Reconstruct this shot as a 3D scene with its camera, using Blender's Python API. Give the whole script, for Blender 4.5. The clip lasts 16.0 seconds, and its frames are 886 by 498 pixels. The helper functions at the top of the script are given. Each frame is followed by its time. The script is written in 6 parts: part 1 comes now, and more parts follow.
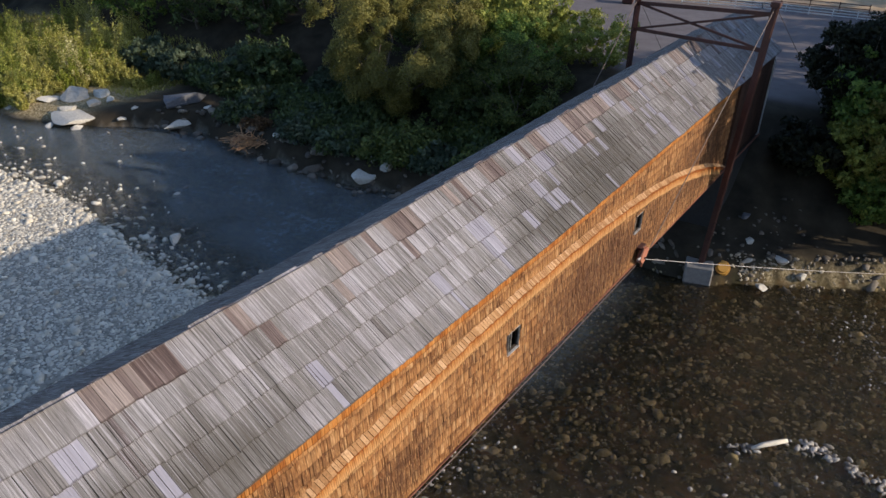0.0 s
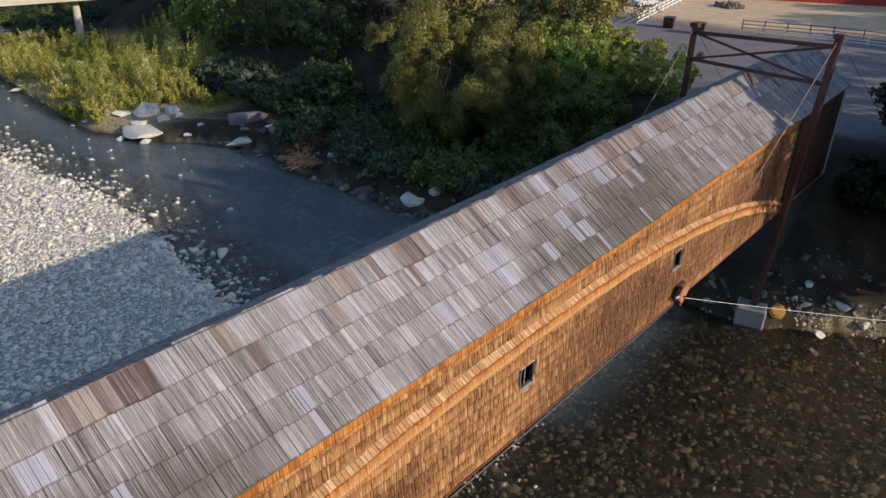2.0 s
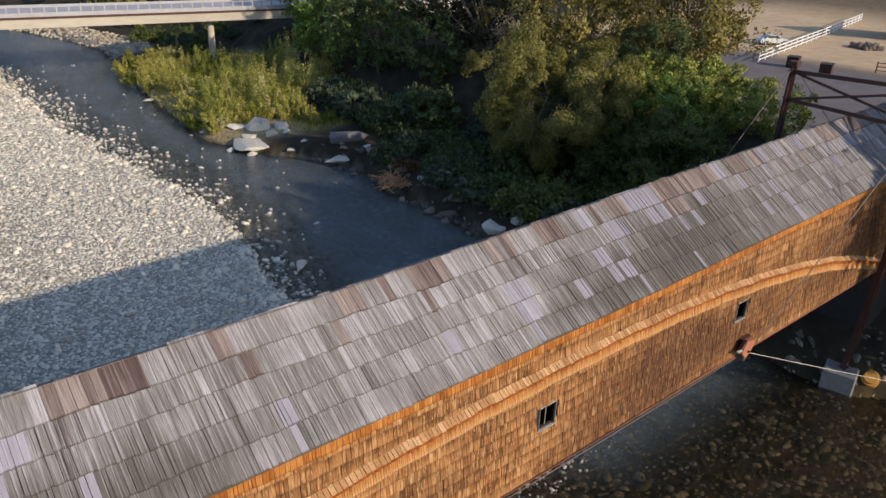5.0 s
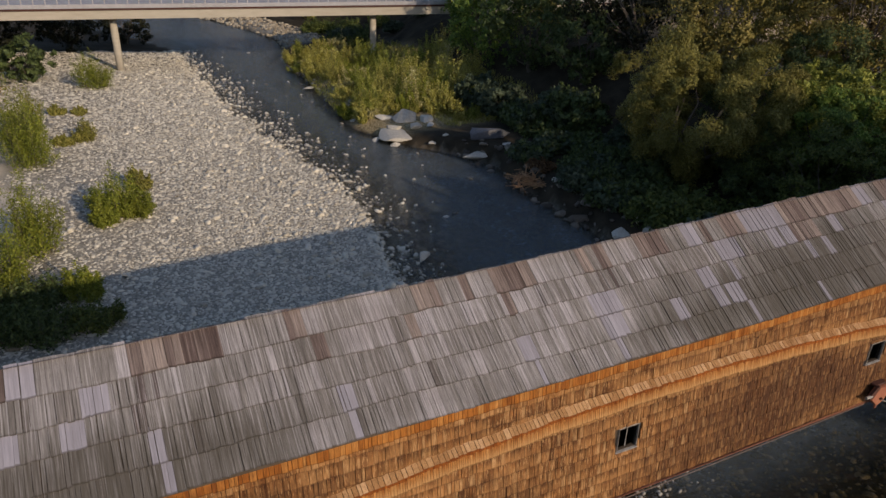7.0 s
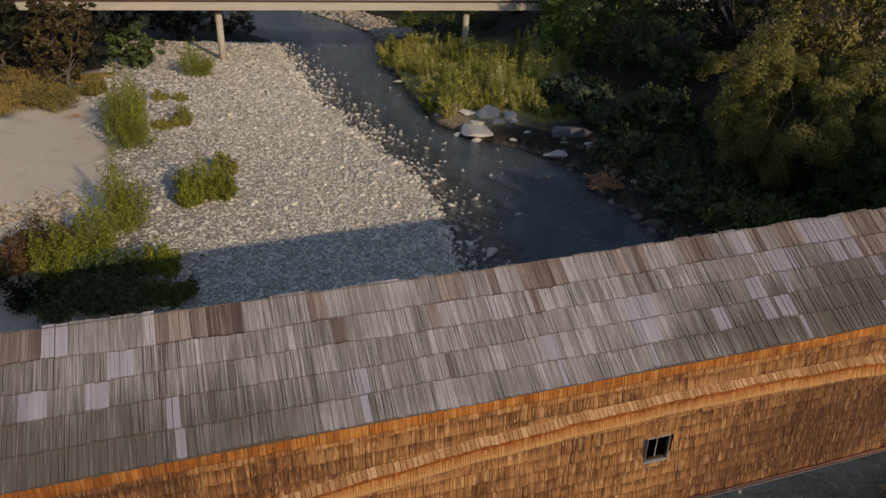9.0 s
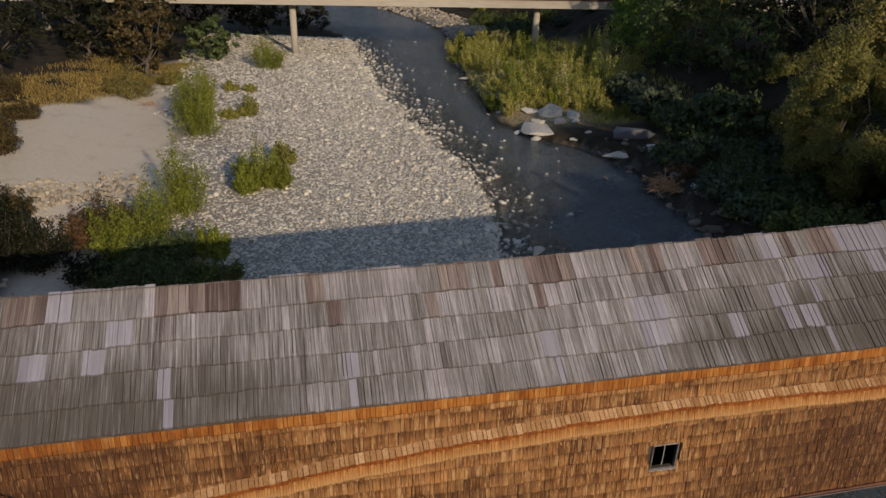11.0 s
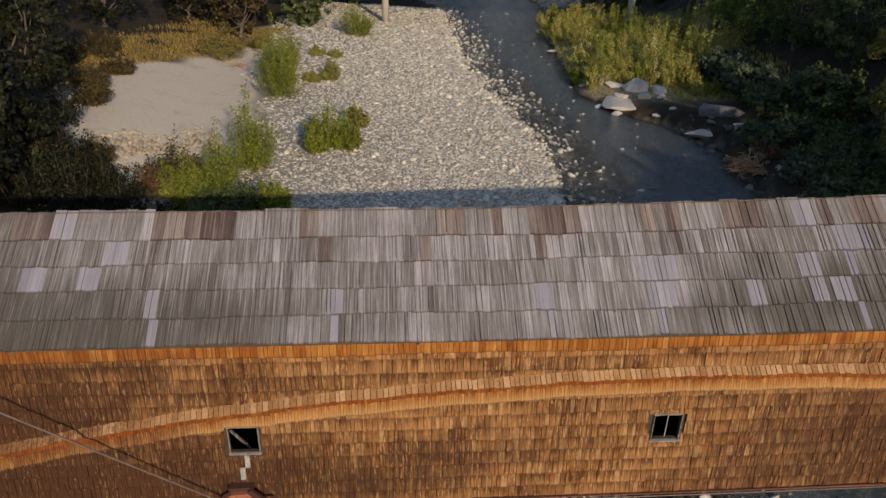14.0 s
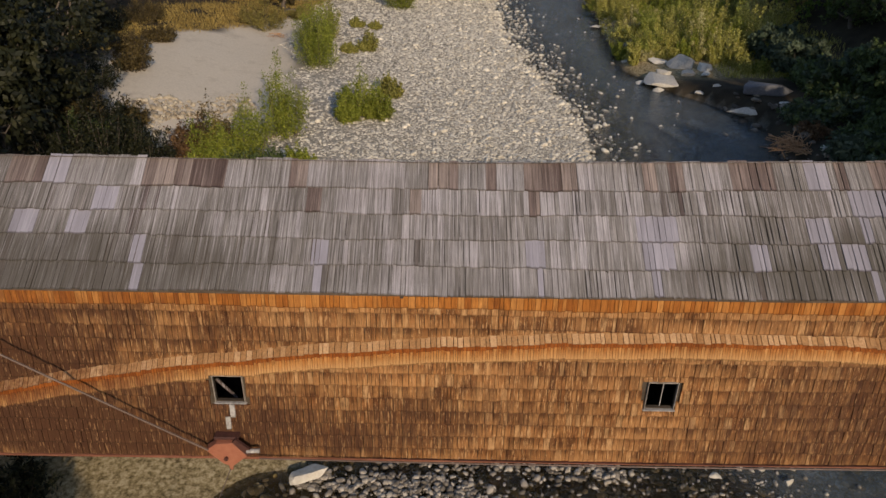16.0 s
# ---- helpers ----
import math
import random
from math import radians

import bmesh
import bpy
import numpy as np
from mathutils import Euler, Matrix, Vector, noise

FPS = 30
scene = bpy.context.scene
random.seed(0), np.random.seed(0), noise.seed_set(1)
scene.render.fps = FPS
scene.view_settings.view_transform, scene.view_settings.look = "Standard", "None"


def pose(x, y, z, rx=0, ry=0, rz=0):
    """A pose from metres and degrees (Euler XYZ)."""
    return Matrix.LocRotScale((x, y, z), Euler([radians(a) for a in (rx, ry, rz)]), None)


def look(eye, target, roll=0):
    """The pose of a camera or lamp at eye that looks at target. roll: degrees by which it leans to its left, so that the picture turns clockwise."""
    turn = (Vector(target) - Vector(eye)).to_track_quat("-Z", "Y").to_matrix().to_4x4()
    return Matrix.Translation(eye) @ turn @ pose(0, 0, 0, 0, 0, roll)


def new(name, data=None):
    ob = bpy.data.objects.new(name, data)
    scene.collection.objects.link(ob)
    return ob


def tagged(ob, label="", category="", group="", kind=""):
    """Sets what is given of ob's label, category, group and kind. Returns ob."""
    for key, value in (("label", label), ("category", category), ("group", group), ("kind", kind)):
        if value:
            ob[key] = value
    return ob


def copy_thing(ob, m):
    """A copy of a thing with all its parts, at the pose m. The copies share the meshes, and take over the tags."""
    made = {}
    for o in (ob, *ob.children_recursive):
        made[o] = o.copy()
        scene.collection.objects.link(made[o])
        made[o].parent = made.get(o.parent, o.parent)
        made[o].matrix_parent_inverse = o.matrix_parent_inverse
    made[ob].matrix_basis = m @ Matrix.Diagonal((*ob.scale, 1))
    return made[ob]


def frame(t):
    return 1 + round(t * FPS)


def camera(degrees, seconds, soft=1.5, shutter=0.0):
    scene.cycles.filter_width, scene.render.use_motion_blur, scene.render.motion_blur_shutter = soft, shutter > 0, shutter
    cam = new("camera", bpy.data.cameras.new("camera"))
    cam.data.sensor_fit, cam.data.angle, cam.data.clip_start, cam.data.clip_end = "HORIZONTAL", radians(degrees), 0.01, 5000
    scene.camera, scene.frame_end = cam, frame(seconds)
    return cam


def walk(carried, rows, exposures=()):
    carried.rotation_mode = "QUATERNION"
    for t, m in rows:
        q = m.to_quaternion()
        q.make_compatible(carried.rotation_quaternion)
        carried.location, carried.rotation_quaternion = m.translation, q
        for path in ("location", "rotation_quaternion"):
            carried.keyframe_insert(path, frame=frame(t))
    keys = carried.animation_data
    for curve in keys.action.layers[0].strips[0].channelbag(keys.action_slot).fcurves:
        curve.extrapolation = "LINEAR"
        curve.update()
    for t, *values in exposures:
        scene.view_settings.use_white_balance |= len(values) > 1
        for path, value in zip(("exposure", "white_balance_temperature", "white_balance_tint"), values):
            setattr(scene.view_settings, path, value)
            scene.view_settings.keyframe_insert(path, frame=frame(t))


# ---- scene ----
cam = camera(63.0, 16.0, soft=1.5)
PATH = [
    (0, (-18.848, -9.862, 24.563), (-17.599, -9.015, 23.738), 1.7),
    (0.5, (-18.423, -10.127, 24.541), (-17.189, -9.252, 23.722), 1.7),
    (1, (-18.007, -10.377, 24.511), (-16.79, -9.469, 23.702), 1.7),
    (1.5, (-17.608, -10.666, 24.449), (-16.411, -9.719, 23.654), 1.6),
    (2, (-17.218, -10.966, 24.414), (-16.048, -9.973, 23.636), 1.6),
    (2.5, (-16.857, -11.26, 24.415), (-15.71, -10.231, 23.651), 1.6),
    (3, (-16.485, -11.534, 24.399), (-15.36, -10.473, 23.647), 1.6),
    (3.5, (-16.128, -11.82, 24.413), (-15.029, -10.724, 23.669), 1.5),
    (3.7, (-15.969, -11.946, 24.403), (-14.882, -10.839, 23.663), 1.6),
    (5.8, (-14.205, -13.108, 24.278), (-13.311, -11.83, 23.55), 1.7),
    (6, (-14.006, -13.171, 24.277), (-13.147, -11.872, 23.548), 1.6),
    (6.5, (-13.586, -13.344, 24.28), (-12.821, -11.99, 23.546), 1.7),
    (7, (-13.228, -13.564, 24.316), (-12.528, -12.178, 23.575), 1.7),
    (7.5, (-12.831, -13.737, 24.326), (-12.182, -12.33, 23.579), 1.6),
    (8, (-12.433, -13.915, 24.304), (-11.834, -12.487, 23.555), 1.5),
    (8.5, (-12.004, -14.109, 24.243), (-11.457, -12.662, 23.493), 1.5),
    (9, (-11.555, -14.257, 24.197), (-11.057, -12.793, 23.445), 1.5),
    (11.5, (-9.199, -14.731, 23.717), (-8.901, -13.216, 22.958), 1.4),
    (12, (-8.747, -14.815, 23.589), (-8.486, -13.296, 22.825), 1.4),
    (12.5, (-8.301, -14.893, 23.447), (-8.078, -13.37, 22.677), 1.3),
    (13, (-7.87, -14.919, 23.237), (-7.684, -13.397, 22.458), 1.4),
    (13.5, (-7.461, -14.954, 23.014), (-7.311, -13.434, 22.224), 1.3),
    (14, (-7.046, -14.958, 22.768), (-6.932, -13.442, 21.965), 1.2),
    (14.5, (-6.644, -14.934, 22.566), (-6.568, -13.421, 21.751), 1.2),
    (15, (-6.256, -14.919, 22.349), (-6.204, -13.413, 21.521), 1.2),
    (15.5, (-5.904, -14.929, 22.141), (-5.876, -13.426, 21.303), 1.2),
    (16, (-5.575, -14.908, 21.949), (-5.568, -13.41, 21.105), 1.1),
]
walk(cam, [(t, look(eye, target, roll)) for t, eye, target, roll in PATH],
     exposures=[(0, .37, 6100, 13), (3.5, .45, 6120, 13), (5.8, .06, 6450, 13), (7, -.39, 6660, 16), (9, -.49, 6790, 16), (12.5, -.38, 6760, 15), (16, -.26, 6760, 15)])

# keep the walk first; the place is x along the covered bridge, y across it upstream, z up from the water

# ---------- world, sun ----------
SUN_DIR = Vector((0.33, -1.0, 0.42)).normalized()      # towards the sun
world = bpy.data.worlds.new("world")
scene.world = world
world.use_nodes = True
wn = world.node_tree.nodes
sky = wn.new("ShaderNodeTexSky")
sky.sky_type, sky.sun_disc = "NISHITA", False
sky.sun_elevation = math.asin(SUN_DIR.z)
sky.sun_rotation = math.atan2(SUN_DIR.x, SUN_DIR.y)
sky.altitude, sky.dust_density, sky.ozone_density = 200, 0.8, 1.6
world.node_tree.links.new(sky.outputs[0], wn["Background"].inputs["Color"])
wn["Background"].inputs["Strength"].default_value = 0.15
sun = new("sun", bpy.data.lights.new("sun", "SUN"))
sun.data.energy, sun.data.angle, sun.data.color = 3.65, radians(0.6), (1.0, 0.84, 0.62)
sun.matrix_world = Matrix.Translation((60, -80, 60)) @ SUN_DIR.to_track_quat("Z", "Y").to_matrix().to_4x4()

# ---------- helpers ----------
def link_mesh(name, verts, faces, mats, parent=None, label="", smooth=False):
    me = bpy.data.meshes.new(name)
    me.from_pydata([tuple(v) for v in verts], [], [tuple(f) for f in faces])
    for m in (mats if isinstance(mats, (list, tuple)) else [mats]):
        me.materials.append(m)
    if smooth:
        me.polygons.foreach_set("use_smooth", [True] * len(me.polygons))
    me.update()
    ob = new(name, me)
    ob.parent = parent
    if label:
        tagged(ob, label)
    return ob


def part(name, bm, material, parent=None, label="", smooth=False):
    bmesh.ops.recalc_face_normals(bm, faces=bm.faces)
    me = bpy.data.meshes.new(name)
    bm.to_mesh(me)
    bm.free()
    me.materials.append(material)
    if smooth:
        me.polygons.foreach_set("use_smooth", [True] * len(me.polygons))
    ob = new(name, me)
    ob.parent = parent
    if label:
        tagged(ob, label)
    return ob


def box(bm, x0, x1, y0, y1, z0, z1, bevel=0.0):
    r = bmesh.ops.create_cube(bm, size=1.0)
    bmesh.ops.transform(bm, verts=r["verts"], matrix=Matrix.Translation(((x0 + x1) / 2, (y0 + y1) / 2, (z0 + z1) / 2)) @ Matrix.Diagonal((x1 - x0, y1 - y0, z1 - z0, 1)))
    if bevel:
        es = {e for v in r["verts"] for e in v.link_edges}
        bmesh.ops.bevel(bm, geom=list(es), offset=bevel, segments=1, affect="EDGES")
    return bm


def bx(x0, x1, y0, y1, z0, z1, bevel=0.0):
    return box(bmesh.new(), x0, x1, y0, y1, z0, z1, bevel)


def beam(bm, a, b, w, h=None):
    """A bar of section w x h from a to b."""
    a, b = Vector(a), Vector(b)
    d = b - a
    r = bmesh.ops.create_cube(bm, size=1.0)
    m = Matrix.Translation((a + b) / 2) @ d.to_track_quat("X", "Z").to_matrix().to_4x4() @ Matrix.Diagonal((d.length, w, h or w, 1))
    bmesh.ops.transform(bm, verts=r["verts"], matrix=m)
    return bm


def rod(bm, a, b, r0, r1=None, seg=8):
    a, b = Vector(a), Vector(b)
    d = b - a
    r = bmesh.ops.create_cone(bm, cap_ends=True, segments=seg, radius1=r0, radius2=r0 if r1 is None else r1, depth=d.length)
    bmesh.ops.transform(bm, verts=r["verts"], matrix=Matrix.Translation((a + b) / 2) @ d.to_track_quat("Z", "Y").to_matrix().to_4x4())
    return bm


def leaf_mesh(name, v, f, mat, parent, label=""):
    """A mesh of four-cornered faces from arrays."""
    me = bpy.data.meshes.new(name)
    me.vertices.add(len(v))
    me.vertices.foreach_set("co", np.ascontiguousarray(v, dtype=np.float32).reshape(-1))
    me.loops.add(len(f) * 4)
    me.loops.foreach_set("vertex_index", f.reshape(-1).astype(np.int32))
    me.polygons.add(len(f))
    me.polygons.foreach_set("loop_start", np.arange(0, len(f) * 4, 4, dtype=np.int32))
    me.materials.append(mat)
    me.update(calc_edges=True)
    ob = new(name, me)
    ob.parent = parent
    if label:
        tagged(ob, label)
    return ob


def empty(name, label, category, at=(0, 0, 0), group=""):
    e = new(name)
    e.location = at
    e.empty_display_size = 0.2
    return tagged(e, label, category, group)


# ---------- materials ----------
def material(name):
    m = bpy.data.materials.new(name)
    m.use_nodes = True
    nt = m.node_tree
    return m, nt, nt.nodes["Principled BSDF"]


def node(nt, kind, **inputs):
    n = nt.nodes.new(kind)
    for k, v in inputs.items():
        n.inputs[k.replace("_", " ")].default_value = v
    return n


def ramp(nt, fac, stops):
    n = nt.nodes.new("ShaderNodeValToRGB")
    el = n.color_ramp.elements
    while len(el) < len(stops):
        el.new(0.5)
    for e, (p, c) in zip(el, stops):
        e.position, e.color = p, (*c, 1)
    nt.links.new(fac, n.inputs[0])
    return n.outputs[0]


def mix(nt, fac, a, b, mode="MIX"):
    n = nt.nodes.new("ShaderNodeMix")
    n.data_type, n.blend_type = "RGBA", mode
    for v, i in ((fac, 0), (a, 6), (b, 7)):
        if hasattr(v, "is_linked"):
            nt.links.new(v, n.inputs[i])
        else:
            n.inputs[i].default_value = v if i == 0 else (*v, 1)
    return n.outputs[2]


def world_pos(nt, scale=(1, 1, 1), rot=(0, 0, 0)):
    g = nt.nodes.new("ShaderNodeNewGeometry")
    mp = nt.nodes.new("ShaderNodeMapping")
    mp.inputs["Scale"].default_value = scale
    mp.inputs["Rotation"].default_value = [radians(a) for a in rot]
    nt.links.new(g.outputs["Position"], mp.inputs["Vector"])
    return mp.outputs[0]


def noise_tex(nt, vec, scale, detail=4, rough=0.55):
    n = node(nt, "ShaderNodeTexNoise", Scale=scale, Detail=detail, Roughness=rough)
    nt.links.new(vec, n.inputs["Vector"])
    return n.outputs["Fac"]


def bump(nt, height, strength, distance, bsdf):
    b = node(nt, "ShaderNodeBump", Strength=strength, Distance=distance)
    nt.links.new(height, b.inputs["Height"])
    nt.links.new(b.outputs[0], bsdf.inputs["Normal"])


def math_node(nt, op, a, b):
    n = nt.nodes.new("ShaderNodeMath")
    n.operation = op
    for v, i in ((a, 0), (b, 1)):
        if hasattr(v, "is_linked"):
            nt.links.new(v, n.inputs[i])
        else:
            n.inputs[i].default_value = v
    return n.outputs[0]


def random_value(nt, single):
    if single:
        return nt.nodes.new("ShaderNodeObjectInfo").outputs["Random"]
    return nt.nodes.new("ShaderNodeNewGeometry").outputs["Random Per Island"]


def attribute(nt, name):
    a = nt.nodes.new("ShaderNodeAttribute")
    a.attribute_name = name
    return a.outputs["Fac"]


def wood(name, stops, single, grain, streak, rough=0.75, stain=(0.3, 0.27, 0.24), stain_amount=0.35, streak_mix=0.5, stain_scale=0.35, bleach=0.0, edge_at=0.965, splinter=0.0, edge_dark=0.5, rag_grain=(9, 9, 1.2), tail_tint=None, toned=True, stain_tint=(0.05, 0.042, 0.036), stain_most=0.82):
    """Weathered split wood: a tint for each piece, streaks along its length, larger stains."""
    m, nt, b = material(name)
    base = ramp(nt, attribute(nt, "tone") if toned else random_value(nt, single), stops)
    v = world_pos(nt, grain)
    fine = noise_tex(nt, v, 1.0, 7, 0.72)
    col = mix(nt, streak_mix, base, ramp(nt, fine, streak), "OVERLAY")
    big = noise_tex(nt, world_pos(nt, (0.6, 1, 2.6)), stain_scale, 4, 0.6)
    st = ramp(nt, big, [(0.40, (0, 0, 0)), (0.60, (1, 1, 1))])
    f = math_node(nt, "MULTIPLY", st, stain_amount)
    col = mix(nt, f, col, stain, "MULTIPLY")
    tail = attribute(nt, "tail")
    if bleach:                                             # grey-brown weathering that takes in a few pieces at a time
        group = noise_tex(nt, world_pos(nt, (2.6, 2.6, 1.7)), 1.0, 3, 0.6)
        col = mix(nt, ramp(nt, group, [(0.46, (0, 0, 0)), (0.62, (0.62, 0.62, 0.62))]), col, (0.46, 0.40, 0.33), "MULTIPLY")
    if splinter:                                           # thin silvery splinters and dark splits along the grain
        hair = noise_tex(nt, world_pos(nt, [g * 1.15 if g > 5 else g * 0.4 for g in grain]), 1.0, 3, 0.7)
        col = mix(nt, ramp(nt, hair, [(0.56, (0, 0, 0)), (0.62, (splinter, splinter, splinter))]), col, [min(1, c * 1.5) for c in stops[-1][1]])
        col = mix(nt, ramp(nt, hair, [(0.36, (splinter, splinter, splinter)), (0.45, (0, 0, 0))]), col, [c * 0.45 for c in stops[0][1]])
    if bleach:                                             # darker tops, and tails that the sun has paled
        sun_f = math_node(nt, "MULTIPLY", tail, ramp(nt, noise_tex(nt, world_pos(nt, (1.1, 1.1, 2.0)), 0.55, 3), [(0.40, (0, 0, 0)), (0.62, (0.68, 0.68, 0.68))]))
        col = mix(nt, sun_f, col, (0.465, 0.235, 0.09))
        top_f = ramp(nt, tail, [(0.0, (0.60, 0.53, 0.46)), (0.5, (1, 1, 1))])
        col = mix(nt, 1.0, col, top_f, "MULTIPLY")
        pale = noise_tex(nt, world_pos(nt, (5, 5, 0.7)), 1.0, 4, 0.7)        # sun-bleached runs down the wall
        col = mix(nt, ramp(nt, pale, [(0.5, (0, 0, 0)), (0.70, (bleach, bleach, bleach))]), col, (0.40, 0.215, 0.088))
    if tail_tint:                                          # orange heads that weather to tan tails
        col = mix(nt, ramp(nt, tail, [(0.25, (0, 0, 0)), (0.95, (0.8, 0.8, 0.8))]), col, tail_tint)
    rag = math_node(nt, "MULTIPLY", math_node(nt, "SUBTRACT", noise_tex(nt, world_pos(nt, rag_grain), 1.0, 4, 0.7), 0.5), 1.6)
    wf = ramp(nt, math_node(nt, "ADD", attribute(nt, "stain"), rag), [(0.2, (0, 0, 0)), (0.85, [stain_most] * 3)])   # old water stains, and painted shade on the wall
    col = mix(nt, wf, col, stain_tint)
    if splinter:                                           # pale splinters stand out of the soaked wood too
        col = mix(nt, ramp(nt, hair, [(0.59, (0, 0, 0)), (0.66, (splinter, splinter, splinter))]), col, [c * 0.95 for c in stops[-1][1]])
    edge = ramp(nt, tail, [(edge_at - 0.02, (1, 1, 1)), (edge_at + 0.012, (edge_dark + 0.02, edge_dark, edge_dark - 0.02))])   # darker sawn tails
    col = mix(nt, 1.0, col, edge, "MULTIPLY")
    nt.links.new(col, b.inputs["Base Color"])
    b.inputs["Roughness"].default_value = rough
    b.inputs["Specular IOR Level"].default_value = 0.2
    bump(nt, fine, 0.6, 0.02, b)
    return m


ROOF_STOPS = [(0.0, (0.115, 0.090, 0.086)), (0.2, (0.172, 0.155, 0.146)), (0.5, (0.222, 0.206, 0.197)), (0.85, (0.278, 0.261, 0.260)), (1.0, (0.37, 0.346, 0.358))]
ROOF_STREAK = [(0.38, (0.22, 0.21, 0.20)), (0.48, (0.47, 0.47, 0.47)), (0.54, (0.56, 0.56, 0.56)), (0.63, (0.88, 0.87, 0.86))]
M_ROOF = wood("roof_shake_wood", ROOF_STOPS, False, (30, 1.0, 1.0), ROOF_STREAK, stain=(0.52, 0.49, 0.44), streak_mix=0.6, splinter=0.45, edge_at=0.975, edge_dark=0.66, rag_grain=(16, 0.7, 0.7), stain_tint=(0.08, 0.070, 0.056))
M_PALE = wood("new_pale_shake", [(0.0, (0.235, 0.222, 0.252)), (1.0, (0.345, 0.328, 0.372))], False, (14, 0.8, 0.8), ROOF_STREAK, streak_mix=0.25, stain_amount=0.1)
M_BROWN = wood("brown_shake", [(0.0, (0.095, 0.066, 0.060)), (0.5, (0.17, 0.13, 0.118)), (1.0, (0.26, 0.212, 0.19))], False, (24, 0.8, 0.8), ROOF_STREAK, streak_mix=0.65, stain_amount=0.15, splinter=0.3)
WALL_STOPS = [(0.0, (0.115, 0.045, 0.017)), (0.25, (0.20, 0.083, 0.028)), (0.6, (0.257, 0.108, 0.036)), (0.85, (0.325, 0.155, 0.056)), (1.0, (0.455, 0.27, 0.128))]
WALL_STREAK = [(0.34, (0.16, 0.15, 0.14)), (0.5, (0.5, 0.5, 0.5)), (0.68, (0.82, 0.81, 0.79))]
M_WALL = wood("wall_shingle_cedar", WALL_STOPS, False, (20, 20, 1.5), WALL_STREAK, stain=(0.42, 0.37, 0.33), stain_amount=0.6, stain_scale=0.33, bleach=0.5, streak_mix=0.9, edge_at=0.95, edge_dark=0.62, splinter=0.55, stain_tint=(0.062, 0.026, 0.013), stain_most=0.93)
M_FRESH = wood("fresh_cedar_shingle", [(0.0, (0.285, 0.095, 0.017)), (0.5, (0.39, 0.147, 0.029)), (1.0, (0.48, 0.222, 0.063))], False, (20, 20, 1.5), WALL_STREAK, stain=(0.55, 0.46, 0.38), stain_amount=0.5, streak_mix=0.6, stain_tint=(0.115, 0.034, 0.012))
M_FLARE = wood("flared_cedar_shingle", [(0.0, (0.30, 0.098, 0.018)), (0.5, (0.39, 0.152, 0.035)), (1.0, (0.49, 0.24, 0.08))], False, (20, 20, 1.5), WALL_STREAK, stain=(0.5, 0.44, 0.38), stain_amount=0.6, streak_mix=0.6, tail_tint=(0.52, 0.30, 0.125), splinter=0.25, edge_at=0.93, stain_tint=(0.115, 0.034, 0.012))
M_SHELTER = wood("sheltered_cedar_shadow", [(0.0, (0.225, 0.060, 0.010)), (1.0, (0.355, 0.105, 0.018))], False, (20, 20, 1.5), WALL_STREAK, stain_amount=0.4)
M_LEDGE = wood("pale_ledge_shingle", [(0.0, (0.36, 0.19, 0.08)), (0.55, (0.46, 0.262, 0.12)), (1.0, (0.60, 0.38, 0.205))], False, (20, 20, 1.5), WALL_STREAK, stain_amount=0.35, stain=(0.5, 0.43, 0.38), edge_at=0.97, streak_mix=0.45, stain_tint=(0.115, 0.034, 0.012))
M_END = wood("dark_end_board", [(0.0, (0.045, 0.024, 0.016)), (1.0, (0.085, 0.045, 0.03))], False, (14, 14, 1.0), WALL_STREAK, streak_mix=0.6, toned=False)
M_BOARD = wood("dark_board", [(0.0, (0.07, 0.055, 0.04)), (1.0, (0.13, 0.10, 0.075))], False, (3, 14, 14), WALL_STREAK, toned=False)
M_FRAME = wood("grey_window_board", [(0.0, (0.34, 0.32, 0.30)), (1.0, (0.44, 0.42, 0.40))], False, (9, 9, 9), ROOF_STREAK, stain_amount=0.2, toned=False)
M_JAMB = wood("brown_window_board", [(0.0, (0.38, 0.33, 0.28)), (1.0, (0.48, 0.43, 0.37))], False, (9, 9, 9), ROOF_STREAK, stain_amount=0.2, toned=False)
M_BEAM = wood("red_brown_sill_beam", [(0.0, (0.20, 0.075, 0.045)), (1.0, (0.26, 0.11, 0.065))], False, (1.5, 18, 18), WALL_STREAK, toned=False)


def plain(name, c0, c1, scale, rough, metal=0.0, bump_s=0.2, dist=0.01, stretch=(1, 1, 1)):
    m, nt, b = material(name)
    v = world_pos(nt, stretch)
    n1 = noise_tex(nt, v, scale, 6, 0.65)
    n2 = noise_tex(nt, v, scale * 0.13, 3)
    f = math_node(nt, "ADD", math_node(nt, "MULTIPLY", n1, 0.6), math_node(nt, "MULTIPLY", n2, 0.4))
    nt.links.new(ramp(nt, f, [(0.35, c0), (0.65, c1)]), b.inputs["Base Color"])
    b.inputs["Roughness"].default_value, b.inputs["Metallic"].default_value = rough, metal
    bump(nt, n1, bump_s, dist, b)
    return m


